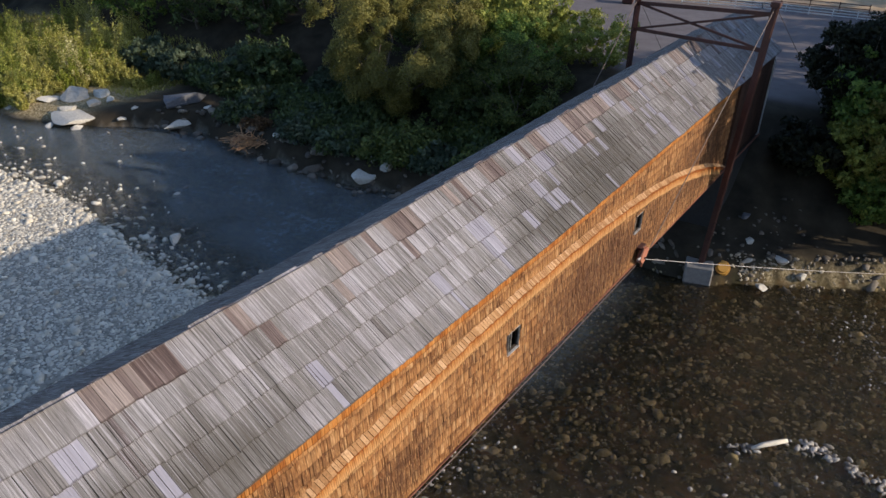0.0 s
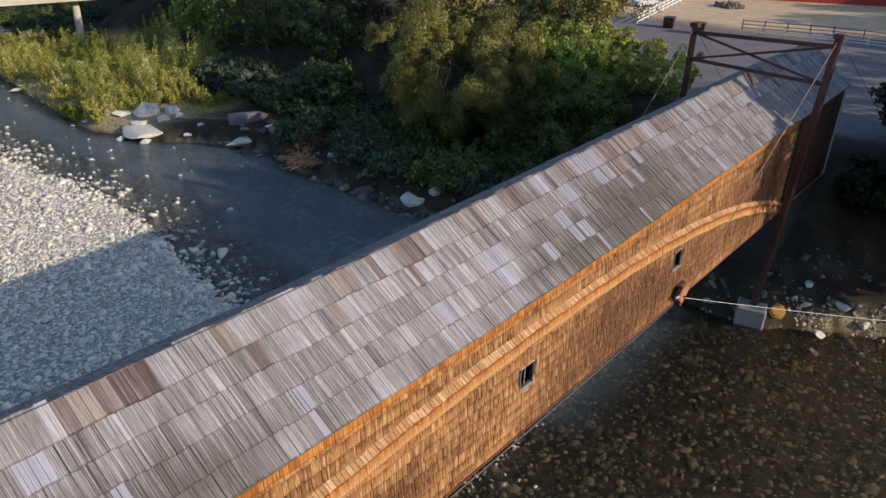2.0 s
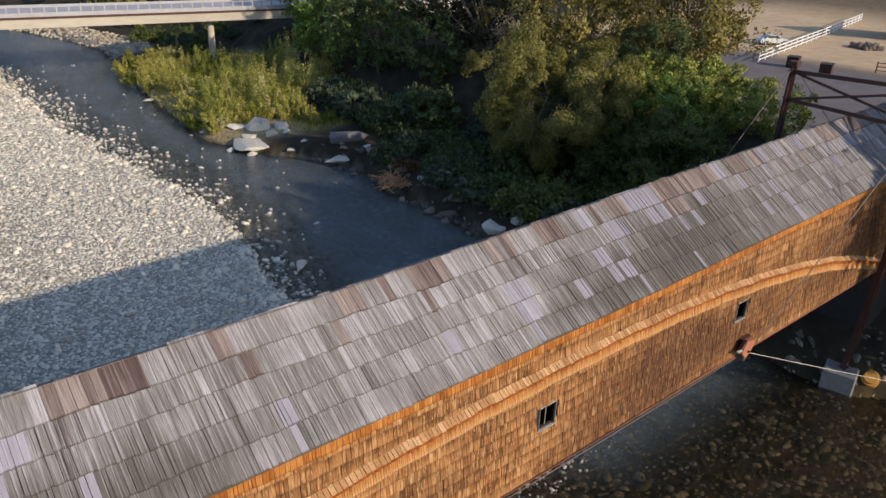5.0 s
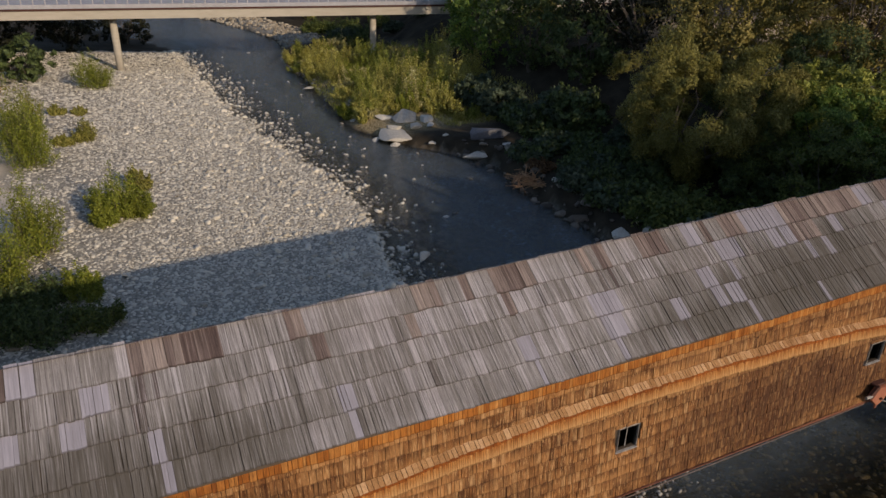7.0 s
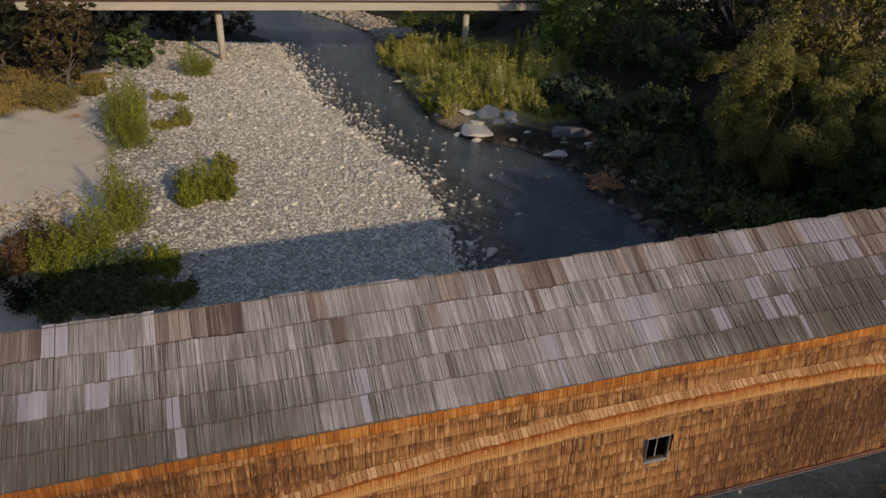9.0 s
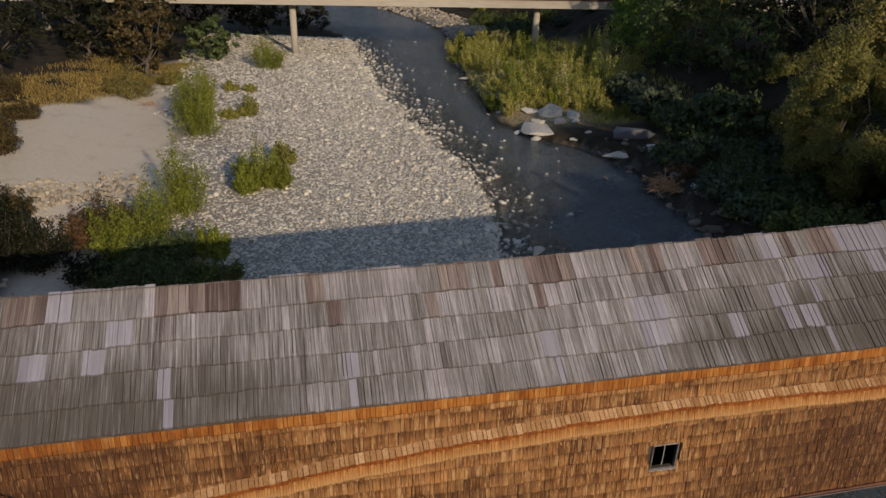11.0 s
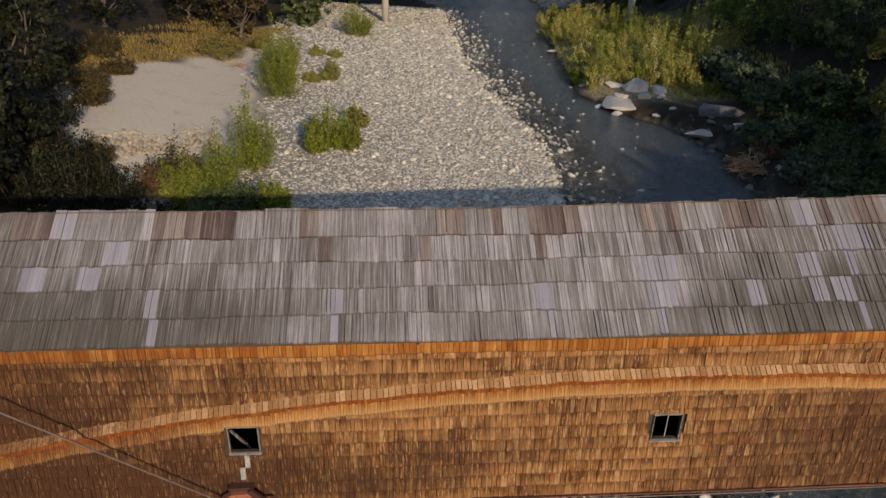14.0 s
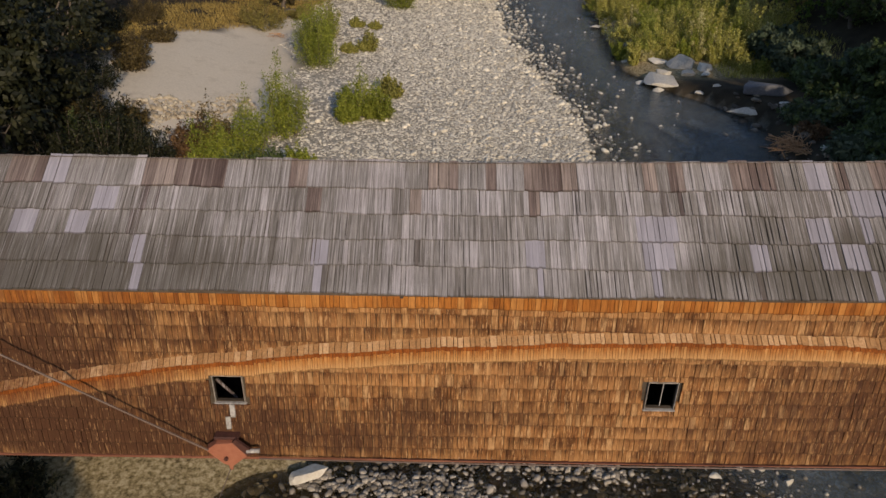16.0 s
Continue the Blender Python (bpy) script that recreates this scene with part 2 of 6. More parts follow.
M_RUST = plain("rusted_steel", (0.045, 0.016, 0.012), (0.095, 0.034, 0.022), 9, 0.7, 0.0)
M_ORANGE = plain("red_primer_steel", (0.30, 0.10, 0.055), (0.40, 0.16, 0.09), 8, 0.6, 0.0)
M_CABLE = plain("steel_cable", (0.11, 0.075, 0.06), (0.19, 0.14, 0.115), 30, 0.5, 0.3)
M_PALECABLE = plain("pale_cable", (0.5, 0.45, 0.42), (0.62, 0.57, 0.53), 30, 0.5, 0.2)
M_CONC = plain("weathered_concrete", (0.17, 0.16, 0.15), (0.29, 0.275, 0.26), 3, 0.9)
M_FASCIA = plain("beige_bridge_concrete", (0.40, 0.355, 0.28), (0.50, 0.45, 0.365), 1.2, 0.85, stretch=(0.4, 0.4, 1.6))
M_DECK = plain("bridge_deck_concrete", (0.33, 0.32, 0.33), (0.43, 0.42, 0.43), 1.5, 0.85)
M_YELLOW = plain("ochre_painted_metal", (0.36, 0.17, 0.02), (0.46, 0.24, 0.03), 5, 0.6)
M_WHITE = plain("white_paint", (0.70, 0.69, 0.67), (0.80, 0.79, 0.77), 3, 0.6)
M_RED = plain("red_barn_boards", (0.33, 0.035, 0.028), (0.43, 0.06, 0.045), 5, 0.75, stretch=(3, 3, 0.3))
M_LOG = plain("bleached_driftwood", (0.50, 0.45, 0.36), (0.68, 0.63, 0.53), 6, 0.85, bump_s=0.5, stretch=(1, 6, 6))
M_TWIG = plain("dry_driftwood_twigs", (0.30, 0.15, 0.065), (0.56, 0.34, 0.18), 9, 0.9)
M_BARK = plain("grey_brown_bark", (0.085, 0.065, 0.05), (0.17, 0.14, 0.11), 6, 0.95, bump_s=0.8, dist=0.04, stretch=(1, 1, 0.3))
M_CARPAINT = plain("silver_white_car_paint", (0.62, 0.64, 0.66), (0.66, 0.68, 0.70), 1, 0.25)
M_TYRE = plain("tyre_rubber", (0.02, 0.02, 0.02), (0.035, 0.035, 0.035), 10, 0.8)
M_CARGLASS = plain("dark_car_glass", (0.02, 0.025, 0.03), (0.03, 0.035, 0.04), 1, 0.05)


def stone(name, c0, c1, c2, single=False):
    m, nt, b = material(name)
    r = random_value(nt, single)
    n1 = noise_tex(nt, world_pos(nt), 5, 5, 0.65)
    col = mix(nt, 0.45, ramp(nt, r, [(0.0, c0), (0.5, c1), (1.0, c2)]), ramp(nt, n1, [(0.3, (0.25, 0.25, 0.25)), (0.7, (0.75, 0.75, 0.75))]), "OVERLAY")
    nt.links.new(col, b.inputs["Base Color"])
    b.inputs["Roughness"].default_value = 0.85
    bump(nt, n1, 0.4, 0.03, b)
    return m


M_STONE = stone("pale_river_cobble", (0.36, 0.33, 0.275), (0.62, 0.565, 0.46), (0.77, 0.71, 0.585))
M_WETSTONE = stone("grey_brown_shingle_stone", (0.10, 0.088, 0.072), (0.25, 0.22, 0.185), (0.50, 0.455, 0.395))
# dark stone, with the right bank's tree shade put into its colour
M_DARKSTONE = stone("dark_bank_stone", (0.06, 0.05, 0.038), (0.12, 0.10, 0.078), (0.26, 0.22, 0.17))
M_TANSTONE = stone("tan_bank_stone", (0.26, 0.21, 0.145), (0.38, 0.32, 0.23), (0.50, 0.44, 0.34))
M_BED = stone("algae_covered_bed_stone", (0.045, 0.034, 0.012), (0.17, 0.125, 0.045), (0.46, 0.345, 0.185))
M_BOULDER = stone("pale_grey_granite", (0.46, 0.43, 0.37), (0.54, 0.505, 0.435), (0.62, 0.58, 0.50), True)
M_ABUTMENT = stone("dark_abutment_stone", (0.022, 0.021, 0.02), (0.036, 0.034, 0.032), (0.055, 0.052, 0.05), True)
M_DARKROCK = stone("dark_grey_granite", (0.085, 0.087, 0.096), (0.12, 0.122, 0.132), (0.16, 0.16, 0.17), True)


def leaf(name, stops, trans=0.22):
    m, nt, b = material(name)
    col = ramp(nt, random_value(nt, False), stops)
    big = noise_tex(nt, world_pos(nt), 0.35, 2)
    col = mix(nt, 0.4, col, ramp(nt, big, [(0.3, (0.3, 0.3, 0.3)), (0.7, (0.7, 0.7, 0.7))]), "OVERLAY")
    nt.links.new(col, b.inputs["Base Color"])
    b.inputs["Roughness"].default_value = 0.6
    b.inputs["Specular IOR Level"].default_value = 0.3
    t = nt.nodes.new("ShaderNodeBsdfTranslucent")
    nt.links.new(col, t.inputs["Color"])
    ms = nt.nodes.new("ShaderNodeMixShader")
    ms.inputs[0].default_value = trans
    nt.links.new(b.outputs[0], ms.inputs[1])
    nt.links.new(t.outputs[0], ms.inputs[2])
    nt.links.new(ms.outputs[0], nt.nodes["Material Output"].inputs["Surface"])
    return m


M_OAK = leaf("olive_oak_leaf", [(0.0, (0.14, 0.145, 0.033)), (0.5, (0.25, 0.245, 0.055)), (1.0, (0.39, 0.345, 0.088))])
M_GREATOAK = leaf("deep_olive_oak_leaf", [(0.0, (0.14, 0.132, 0.029)), (0.5, (0.19, 0.175, 0.04)), (1.0, (0.255, 0.225, 0.055))], 0.15)
# near-black leaf: the deep shade of the woods is put into its colour
M_SHADELEAF = leaf("oak_leaf_in_shade", [(0.0, (0.011, 0.013, 0.006)), (0.6, (0.020, 0.023, 0.009)), (1.0, (0.038, 0.038, 0.013))], 0.2)
M_DARKLEAF = leaf("dark_green_leaf", [(0.0, (0.052, 0.074, 0.028)), (0.6, (0.085, 0.12, 0.039)), (1.0, (0.145, 0.185, 0.055))])
M_BRIGHT = leaf("bright_green_leaf", [(0.0, (0.085, 0.14, 0.03)), (0.6, (0.15, 0.245, 0.045)), (1.0, (0.31, 0.37, 0.07))])
M_THICK = leaf("thicket_green_leaf", [(0.0, (0.058, 0.082, 0.023)), (0.6, (0.105, 0.14, 0.034)), (1.0, (0.20, 0.215, 0.054))])
M_WILLOW = leaf("yellow_green_willow_leaf", [(0.0, (0.25, 0.25, 0.045)), (0.5, (0.41, 0.385, 0.075)), (1.0, (0.62, 0.56, 0.20))])
M_STRAW = leaf("pale_straw_willow_leaf", [(0.0, (0.34, 0.31, 0.12)), (0.5, (0.50, 0.45, 0.19)), (1.0, (0.68, 0.62, 0.32))])
M_MEADOW = leaf("olive_green_shrub_leaf", [(0.0, (0.16, 0.19, 0.035)), (0.6, (0.29, 0.315, 0.058)), (1.0, (0.44, 0.44, 0.095))])
M_BARLEAF = leaf("yellow_green_bar_shrub_leaf", [(0.0, (0.125, 0.155, 0.02)), (0.6, (0.215, 0.25, 0.03)), (1.0, (0.34, 0.345, 0.055))])
M_GREY = leaf("grey_green_willow_leaf", [(0.0, (0.05, 0.073, 0.042)), (1.0, (0.10, 0.13, 0.076))])
M_OAKBROWN = leaf("olive_brown_oak_leaf", [(0.0, (0.15, 0.13, 0.033)), (0.5, (0.22, 0.185, 0.048)), (1.0, (0.31, 0.25, 0.07))])
M_AUTUMN = leaf("brown_olive_leaf", [(0.0, (0.055, 0.04, 0.016)), (0.6, (0.092, 0.068, 0.024)), (1.0, (0.155, 0.115, 0.04))])
M_RUSTLEAF = leaf("dead_brown_leaf", [(0.0, (0.07, 0.038, 0.017)), (0.6, (0.14, 0.078, 0.036)), (1.0, (0.25, 0.15, 0.07))])
M_GRASS = leaf("dry_grass_blade", [(0.0, (0.15, 0.10, 0.03)), (0.5, (0.34, 0.24, 0.07)), (1.0, (0.50, 0.38, 0.12))], 0.25)

# water: clear and tinted, with the sky's gloss
M_WATER, nt, b = material("river_water")
tr = nt.nodes.new("ShaderNodeBsdfTransparent")
tr.inputs["Color"].default_value = (0.88, 0.85, 0.75, 1)
gl = nt.nodes.new("ShaderNodeBsdfGlossy")
gl.inputs["Roughness"].default_value = 0.13
fr = node(nt, "ShaderNodeFresnel", IOR=1.33)
wv = noise_tex(nt, world_pos(nt, (1, 1.7, 1)), 2.2, 5, 0.65)
bp = node(nt, "ShaderNodeBump", Strength=1.0, Distance=0.2)
nt.links.new(wv, bp.inputs["Height"])
nt.links.new(bp.outputs[0], gl.inputs["Normal"])
nt.links.new(bp.outputs[0], fr.inputs["Normal"])
ms = nt.nodes.new("ShaderNodeMixShader")
nt.links.new(fr.outputs[0], ms.inputs[0])
silt = nt.nodes.new("ShaderNodeBsdfDiffuse")               # fine matter scatters blue-green; sky reflection is put into this colour too
silt.inputs["Color"].default_value = (0.172, 0.206, 0.226, 1)
body = nt.nodes.new("ShaderNodeMixShader")
deep_a = nt.nodes.new("ShaderNodeAttribute")
deep_a.attribute_name = "depth"
cloud = ramp(nt, noise_tex(nt, world_pos(nt, (1, 0.6, 1)), 0.35, 5, 0.65), [(0.36, (0.42, 0.42, 0.42)), (0.58, (0.72, 0.72, 0.72))])   # clearer and cloudier drifts
pebbly = ramp(nt, noise_tex(nt, world_pos(nt), 1.9, 4, 0.7), [(0.36, (0.62, 0.62, 0.62)), (0.62, (1, 1, 1))])   # the bed shows through here and there
nt.links.new(math_node(nt, "MULTIPLY", deep_a.outputs["Fac"], math_node(nt, "MULTIPLY", cloud, pebbly)), body.inputs[0])
nt.links.new(tr.outputs[0], body.inputs[1])
nt.links.new(silt.outputs[0], body.inputs[2])
nt.links.new(body.outputs[0], ms.inputs[1])
nt.links.new(gl.outputs[0], ms.inputs[2])
nt.links.new(ms.outputs[0], nt.nodes["Material Output"].inputs["Surface"])

# ground: bed, cobble, sand, soil, road by the zones of the plan
M_GROUND, nt, b = material("river_ground")


def zone(name):
    a = nt.nodes.new("ShaderNodeAttribute")
    a.attribute_name = name
    return a.outputs["Fac"]


gp = world_pos(nt)
fine, mid = noise_tex(nt, gp, 5, 6, 0.7), noise_tex(nt, gp, 0.6, 4)
vor = node(nt, "ShaderNodeTexVoronoi", Scale=6.5)
nt.links.new(gp, vor.inputs["Vector"])
vor2 = node(nt, "ShaderNodeTexVoronoi", Scale=3.2)
nt.links.new(gp, vor2.inputs["Vector"])
soil = ramp(nt, mid, [(0.3, (0.024, 0.02, 0.013)), (0.7, (0.06, 0.047, 0.03))])
cobble = mix(nt, 0.5, ramp(nt, vor.outputs["Color"], [(0.1, (0.25, 0.228, 0.19)), (0.9, (0.48, 0.44, 0.36))]), ramp(nt, vor.outputs["Distance"], [(0.0, (0.62, 0.62, 0.62)), (0.5, (0.36, 0.36, 0.36))]), "OVERLAY")
sand = mix(nt, ramp(nt, noise_tex(nt, gp, 0.45, 7, 0.75), [(0.52, (0, 0, 0)), (0.70, (0.45, 0.45, 0.45))]), ramp(nt, fine, [(0.3, (0.58, 0.50, 0.385)), (0.7, (0.72, 0.63, 0.50))]), (0.40, 0.32, 0.22))
road = ramp(nt, mid, [(0.3, (0.14, 0.122, 0.124)), (0.7, (0.18, 0.16, 0.16))])
dirt = ramp(nt, mid, [(0.3, (0.46, 0.325, 0.19)), (0.7, (0.58, 0.425, 0.265))])
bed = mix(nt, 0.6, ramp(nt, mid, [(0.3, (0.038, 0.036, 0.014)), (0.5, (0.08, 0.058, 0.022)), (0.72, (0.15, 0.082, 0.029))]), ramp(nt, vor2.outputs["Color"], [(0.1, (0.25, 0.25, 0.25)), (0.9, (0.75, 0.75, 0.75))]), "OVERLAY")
col = soil
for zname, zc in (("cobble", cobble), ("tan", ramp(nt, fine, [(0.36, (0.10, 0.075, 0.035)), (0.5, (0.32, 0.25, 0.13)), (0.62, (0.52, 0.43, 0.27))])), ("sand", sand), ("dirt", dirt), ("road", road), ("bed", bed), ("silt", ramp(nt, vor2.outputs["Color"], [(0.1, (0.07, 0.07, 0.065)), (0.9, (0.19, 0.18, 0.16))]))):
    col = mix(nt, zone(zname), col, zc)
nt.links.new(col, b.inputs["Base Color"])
b.inputs["Roughness"].default_value = 0.95
b.inputs["Specular IOR Level"].default_value = 0.2
bump(nt, fine, 0.5, 0.06, b)

# ---------- the plan of the river ----------
SHORE_L = [(-90, -20), (0, -15), (5, -13), (10, -5), (16, 1.5), (22, 4.2), (27, 4.8), (31, 5.0), (37, 6.3), (42, 7.0), (47, 7.0), (53, 6.4), (60, 5.6), (68, 4.0), (78, 2.6), (90, 2.2), (104, 2.0), (122, 2.0), (140, -4), (180, -25), (400, -160)]
SHORE_R = [(-90, 60), (-30, 44), (-14, 34), (-10, 31.0), (-7.5, 29.0), (-5.3, 28.0), (-4, 26.9), (-2.5, 26.2), (-1, 25.0), (0.5, 24.6), (3, 25.0), (10, 24.6), (20, 25.5), (27, 22.6), (35, 22.4), (41, 22.4), (47, 23.2), (52, 21.8), (59, 16.6), (66, 14.2), (72, 14.6), (86, 15.6), (100, 17.6), (112, 18.5), (119, 20.0), (128, 21.0), (140, 18.5), (155, 14), (180, 2), (400, -135)]

SAND_EDGE = [(20, -26), (36, -28), (46, -36), (50, -37.5), (58, -38), (64, -37), (70, -32), (77, -29.5), (86, -25), (93, -22.5)]


def lerp(table, v):
    return np.interp(v, [p[0] for p in table], [p[1] for p in table])


def wobble(x, y, s):
    return np.sin(x * 0.9 * s + 1.3 * np.sin(y * 0.7 * s)) * 0.5 + np.sin(y * 1.1 * s + 1.7 * np.sin(x * 0.6 * s + 2.0)) * 0.5


def smooth(v, a, b):
    t = np.clip((v - a) / (b - a), 0, 1)
    return t * t * (3 - 2 * t)


def terrain(x, y):
    x, y = np.asarray(x, float), np.asarray(y, float)
    sl = lerp(SHORE_L, y) + 0.6 * wobble(x, y, 1.1)
    sr = lerp(SHORE_R, y) + 0.4 * wobble(x, y, 1.3)
    dl, dr = x - sl, sr - x
    shallow = 1 - smooth(y + 5 * smooth(x, 4, 10), 4, 15)                        # the wide shallows below the bridge
    deep = 0.22 * shallow + 1.5 * (1 - shallow) * smooth(x - sl, 3, 12) + 0.35 * (1 - shallow)
    river = -np.minimum(deep, 0.06 + (0.10 + 0.14 * (1 - shallow)) * np.minimum(np.maximum(dl, 0), 99))
    river = np.maximum(river, -(0.10 + 0.45 * np.maximum(dr, 0)))
    d0 = lerp(SHORE_L, y) - x
    left = np.minimum(1.15, 0.055 * -dl) + 2.2 * smooth(d0, 28, 42) + 16 * smooth(d0, 40, 110)
    d = -dr
    bench = smooth(y, 52, 62)                             # low willow bench upstream
    steep = 1.6 * smooth(d, 0, 1.6) + 6.0 * smooth(d, 3 + 5 * smooth(y, 14, 26), 17 + 9 * smooth(y, 14, 26))
    low = 0.9 * smooth(d, 0, 3) + 6.7 * smooth(d, 16, 34)
    right = steep * (1 - bench) + low * bench + 0.06 * wobble(x, y, 1.4)
    yard_x = 40 + 0.35 * np.maximum(0, y - 12)
    yard = smooth(x - yard_x, 0, 6) * (1 - smooth(y, 52, 66))
    right = right * (1 - yard * 0.9) + 7.55 * yard * 0.9
    hill = 26 * smooth(x, 150, 320) + 20 * smooth(y, 170, 330) + 14 * smooth(-y, 60, 200)
    z = np.where(dl < 0, left, np.where(dr < 0, right, river))
    return z + hill


def axis(dense0, dense1, step, far):
    core = np.arange(dense0, dense1 + step / 2, step)
    grow = step * 1.35 ** np.arange(1, 40)
    out = np.cumsum(grow)
    out = out[out < far]
    return np.concatenate([(dense0 - out)[::-1], core, dense1 + out])


GX, GY = axis(-48, 60, 0.75, 1500), axis(-24, 125, 0.75, 1500)
XX, YY = np.meshgrid(GX, GY, indexing="ij")
ZZ = terrain(XX, YY)
nx, ny = len(GX), len(GY)
idx = np.arange(nx * ny).reshape(nx, ny)
quads = np.stack([idx[:-1, :-1], idx[1:, :-1], idx[1:, 1:], idx[:-1, 1:]], -1).reshape(-1, 4)
ground = link_mesh("ground", np.stack([XX, YY, ZZ], -1).reshape(-1, 3).tolist(), quads.tolist(), M_GROUND, smooth=True)
tagged(ground, "cobble bar, sandy bank and wooded slopes along the river", "ground", kind="structure")
slx, srx = lerp(SHORE_L, YY), lerp(SHORE_R, YY)
w = wobble(XX, YY, 0.8)
zones = {
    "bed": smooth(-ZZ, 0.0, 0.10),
    "silt": smooth(-ZZ, 0.0, 0.10) * smooth(YY, 10, 17) * 0.85,
    "cobble": smooth(slx + 0.5 - XX, -1, 0) * (1 - smooth(slx - 25 + 3 * w - XX, 0, 3)) * (ZZ < 2) * (1 - smooth(YY, 106, 111)) + smooth(XX - srx, 0, 1) * smooth(YY, 116, 121) * (1 - smooth(XX - srx, 4, 7)),
    "sand": smooth(slx - 25.5 + 1.2 * w - XX, 0, 2) * smooth(XX - lerp(SAND_EDGE, YY) + 0.8 * w, -1.2, 0.8) * smooth(YY, 20, 28) * (1 - smooth(YY, 88, 93)),
    "tan": smooth(slx + 0.3 - XX, -0.6, 0.4) * (1 - smooth(YY, 9, 13)) * smooth(YY, -40, -30) + smooth(XX - srx, 0, 1) * smooth(YY, 57, 62) * (1 - smooth(YY, 104, 110)) * (1 - smooth(ZZ, 1.4, 3)) + smooth(XX - srx, -0.2, 0.3) * (1 - smooth(XX - srx, 0.5, 1.3)) * smooth(YY, -26, -20) * (1 - smooth(YY, -4.4, -3.0)),
    "road": smooth(XX - 0.35 * np.maximum(0, YY - 12), 43, 46) * (1 - smooth(XX + 0.25 * YY, 92, 95)) * smooth(YY, -8, -4) * (1 - smooth(YY, 48, 52)),
    "dirt": smooth(XX + 0.25 * YY, 90, 93) * smooth(YY, -30, -24) * (1 - smooth(YY, 70, 90)) * (1 - smooth(XX, 150, 170)),
}
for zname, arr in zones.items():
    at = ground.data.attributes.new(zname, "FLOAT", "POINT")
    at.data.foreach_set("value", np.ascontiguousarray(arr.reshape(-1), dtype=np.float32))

WX, WY = np.linspace(-30, 70, 101), np.linspace(-60, 190, 201)
wxx, wyy = np.meshgrid(WX, WY, indexing="ij")
wi = np.arange(len(WX) * len(WY)).reshape(len(WX), len(WY))
water = link_mesh("water", np.stack([wxx, wyy, 0 * wxx], -1).reshape(-1, 3).tolist(), np.stack([wi[:-1, :-1], wi[1:, :-1], wi[1:, 1:], wi[:-1, 1:]], -1).reshape(-1, 4).tolist(), M_WATER, smooth=True)
depth = water.data.attributes.new("depth", "FLOAT", "POINT")
depth.data.foreach_set("value", np.ascontiguousarray(smooth(-terrain(wxx, wyy), np.where(wyy > 10, 0.0, 0.3), np.where(wyy > 10, 0.9, 1.3)).reshape(-1), dtype=np.float32))
tagged(water, "clear blue-green river flowing over cobbles", "river", kind="structure")

# ---------- the covered bridge ----------
X0, X1 = -33.0, 37.5
WALL_T, EAVE_Z, RIDGE_Z, WIDTH = 12.42, 12.39, 14.50, 6.0
BOTTOM = 6.78
RISE = lambda x: 0.017 * np.maximum(0, x - 3)             # the eave climbs a little towards the far portal,
CREST = lambda x: 0.021 * np.maximum(0, x + 5)            # the ridge a little more
ARCH = lambda x: 11.11 - 0.0044 * (x - 2.1) ** 2 - 0.0000022 * (x - 2.1) ** 4
PROUD = 0.15                                              # the lower wall covers the arch and stands proud
WINDOWS = [(-11.52, 0.77), (0.0, 0.77), (12.02, 0.77)]
WZ0, WZ1 = 8.73, 9.62

bridge = empty("covered_bridge", "long wooden covered bridge with cedar-shingled walls and grey shake roof", "covered bridge")


def strip_wall(name, y0, y1, top, bottom, holes, mat, step=1.0):
    """An upright wall along x with openings, between y0 and y1; top and bottom are functions of x."""
    xs = sorted(set([round(v, 4) for v in np.arange(X0, X1 + 0.01, step)] + [X1] + [h for a, wd in holes for h in (a, round(a + wd, 4))]))
    vs, fs = [], []

    def block(xa, xb, za0, za1, zb0, zb1):
        if za1 - za0 < 0.01 and zb1 - zb0 < 0.01:
            return
        n = len(vs)
        for xx_, z0_, z1_ in ((xa, za0, za1), (xb, zb0, zb1)):
            for yy_ in (y0, y1):
                vs.extend([(xx_, yy_, z0_), (xx_, yy_, max(z1_, z0_ + 0.002))])
        fs.extend([(n, n + 1, n + 5, n + 4), (n + 2, n + 6, n + 7, n + 3), (n + 1, n + 3, n + 7, n + 5), (n, n + 4, n + 6, n + 2), (n, n + 2, n + 3, n + 1), (n + 4, n + 5, n + 7, n + 6)])

    for xa, xb in zip(xs[:-1], xs[1:]):
        hole = any(a - 1e-3 <= xa and xb <= a + wd + 1e-3 for a, wd in holes)
        ta, tb, ba, bb = float(top(xa)), float(top(xb)), float(bottom(xa)), float(bottom(xb))
        if hole:
            block(xa, xb, ba, WZ0, bb, WZ0)
            block(xa, xb, WZ1, ta, WZ1, tb)
        else:
            block(xa, xb, ba, ta, bb, tb)
    ob = link_mesh(name, vs, fs, mat, bridge)
    bm = bmesh.new()
    bm.from_mesh(ob.data)
    bmesh.ops.remove_doubles(bm, verts=bm.verts, dist=0.003)
    bm.to_mesh(ob.data)
    bm.free()
    return ob


strip_wall("wall_sheathing", 0.03, 0.13, lambda x: max(ARCH(x) - 0.05, BOTTOM), lambda x: BOTTOM, WINDOWS, M_BOARD)
strip_wall("upper_wall_sheathing", 0.03 + PROUD, 0.10 + PROUD, lambda x: WALL_T + RISE(x) + 0.1, lambda x: max(BOTTOM, ARCH(x) - 0.35), [], M_BOARD)
strip_wall("far_wall", WIDTH - 0.15, WIDTH, lambda x: WALL_T + 0.15 + CREST(x), lambda x: BOTTOM, [], M_BOARD)
part("deck", bx(X0, X1, 0.15, WIDTH - 0.15, 7.0, 7.2), M_BOARD, bridge, "plank deck inside")
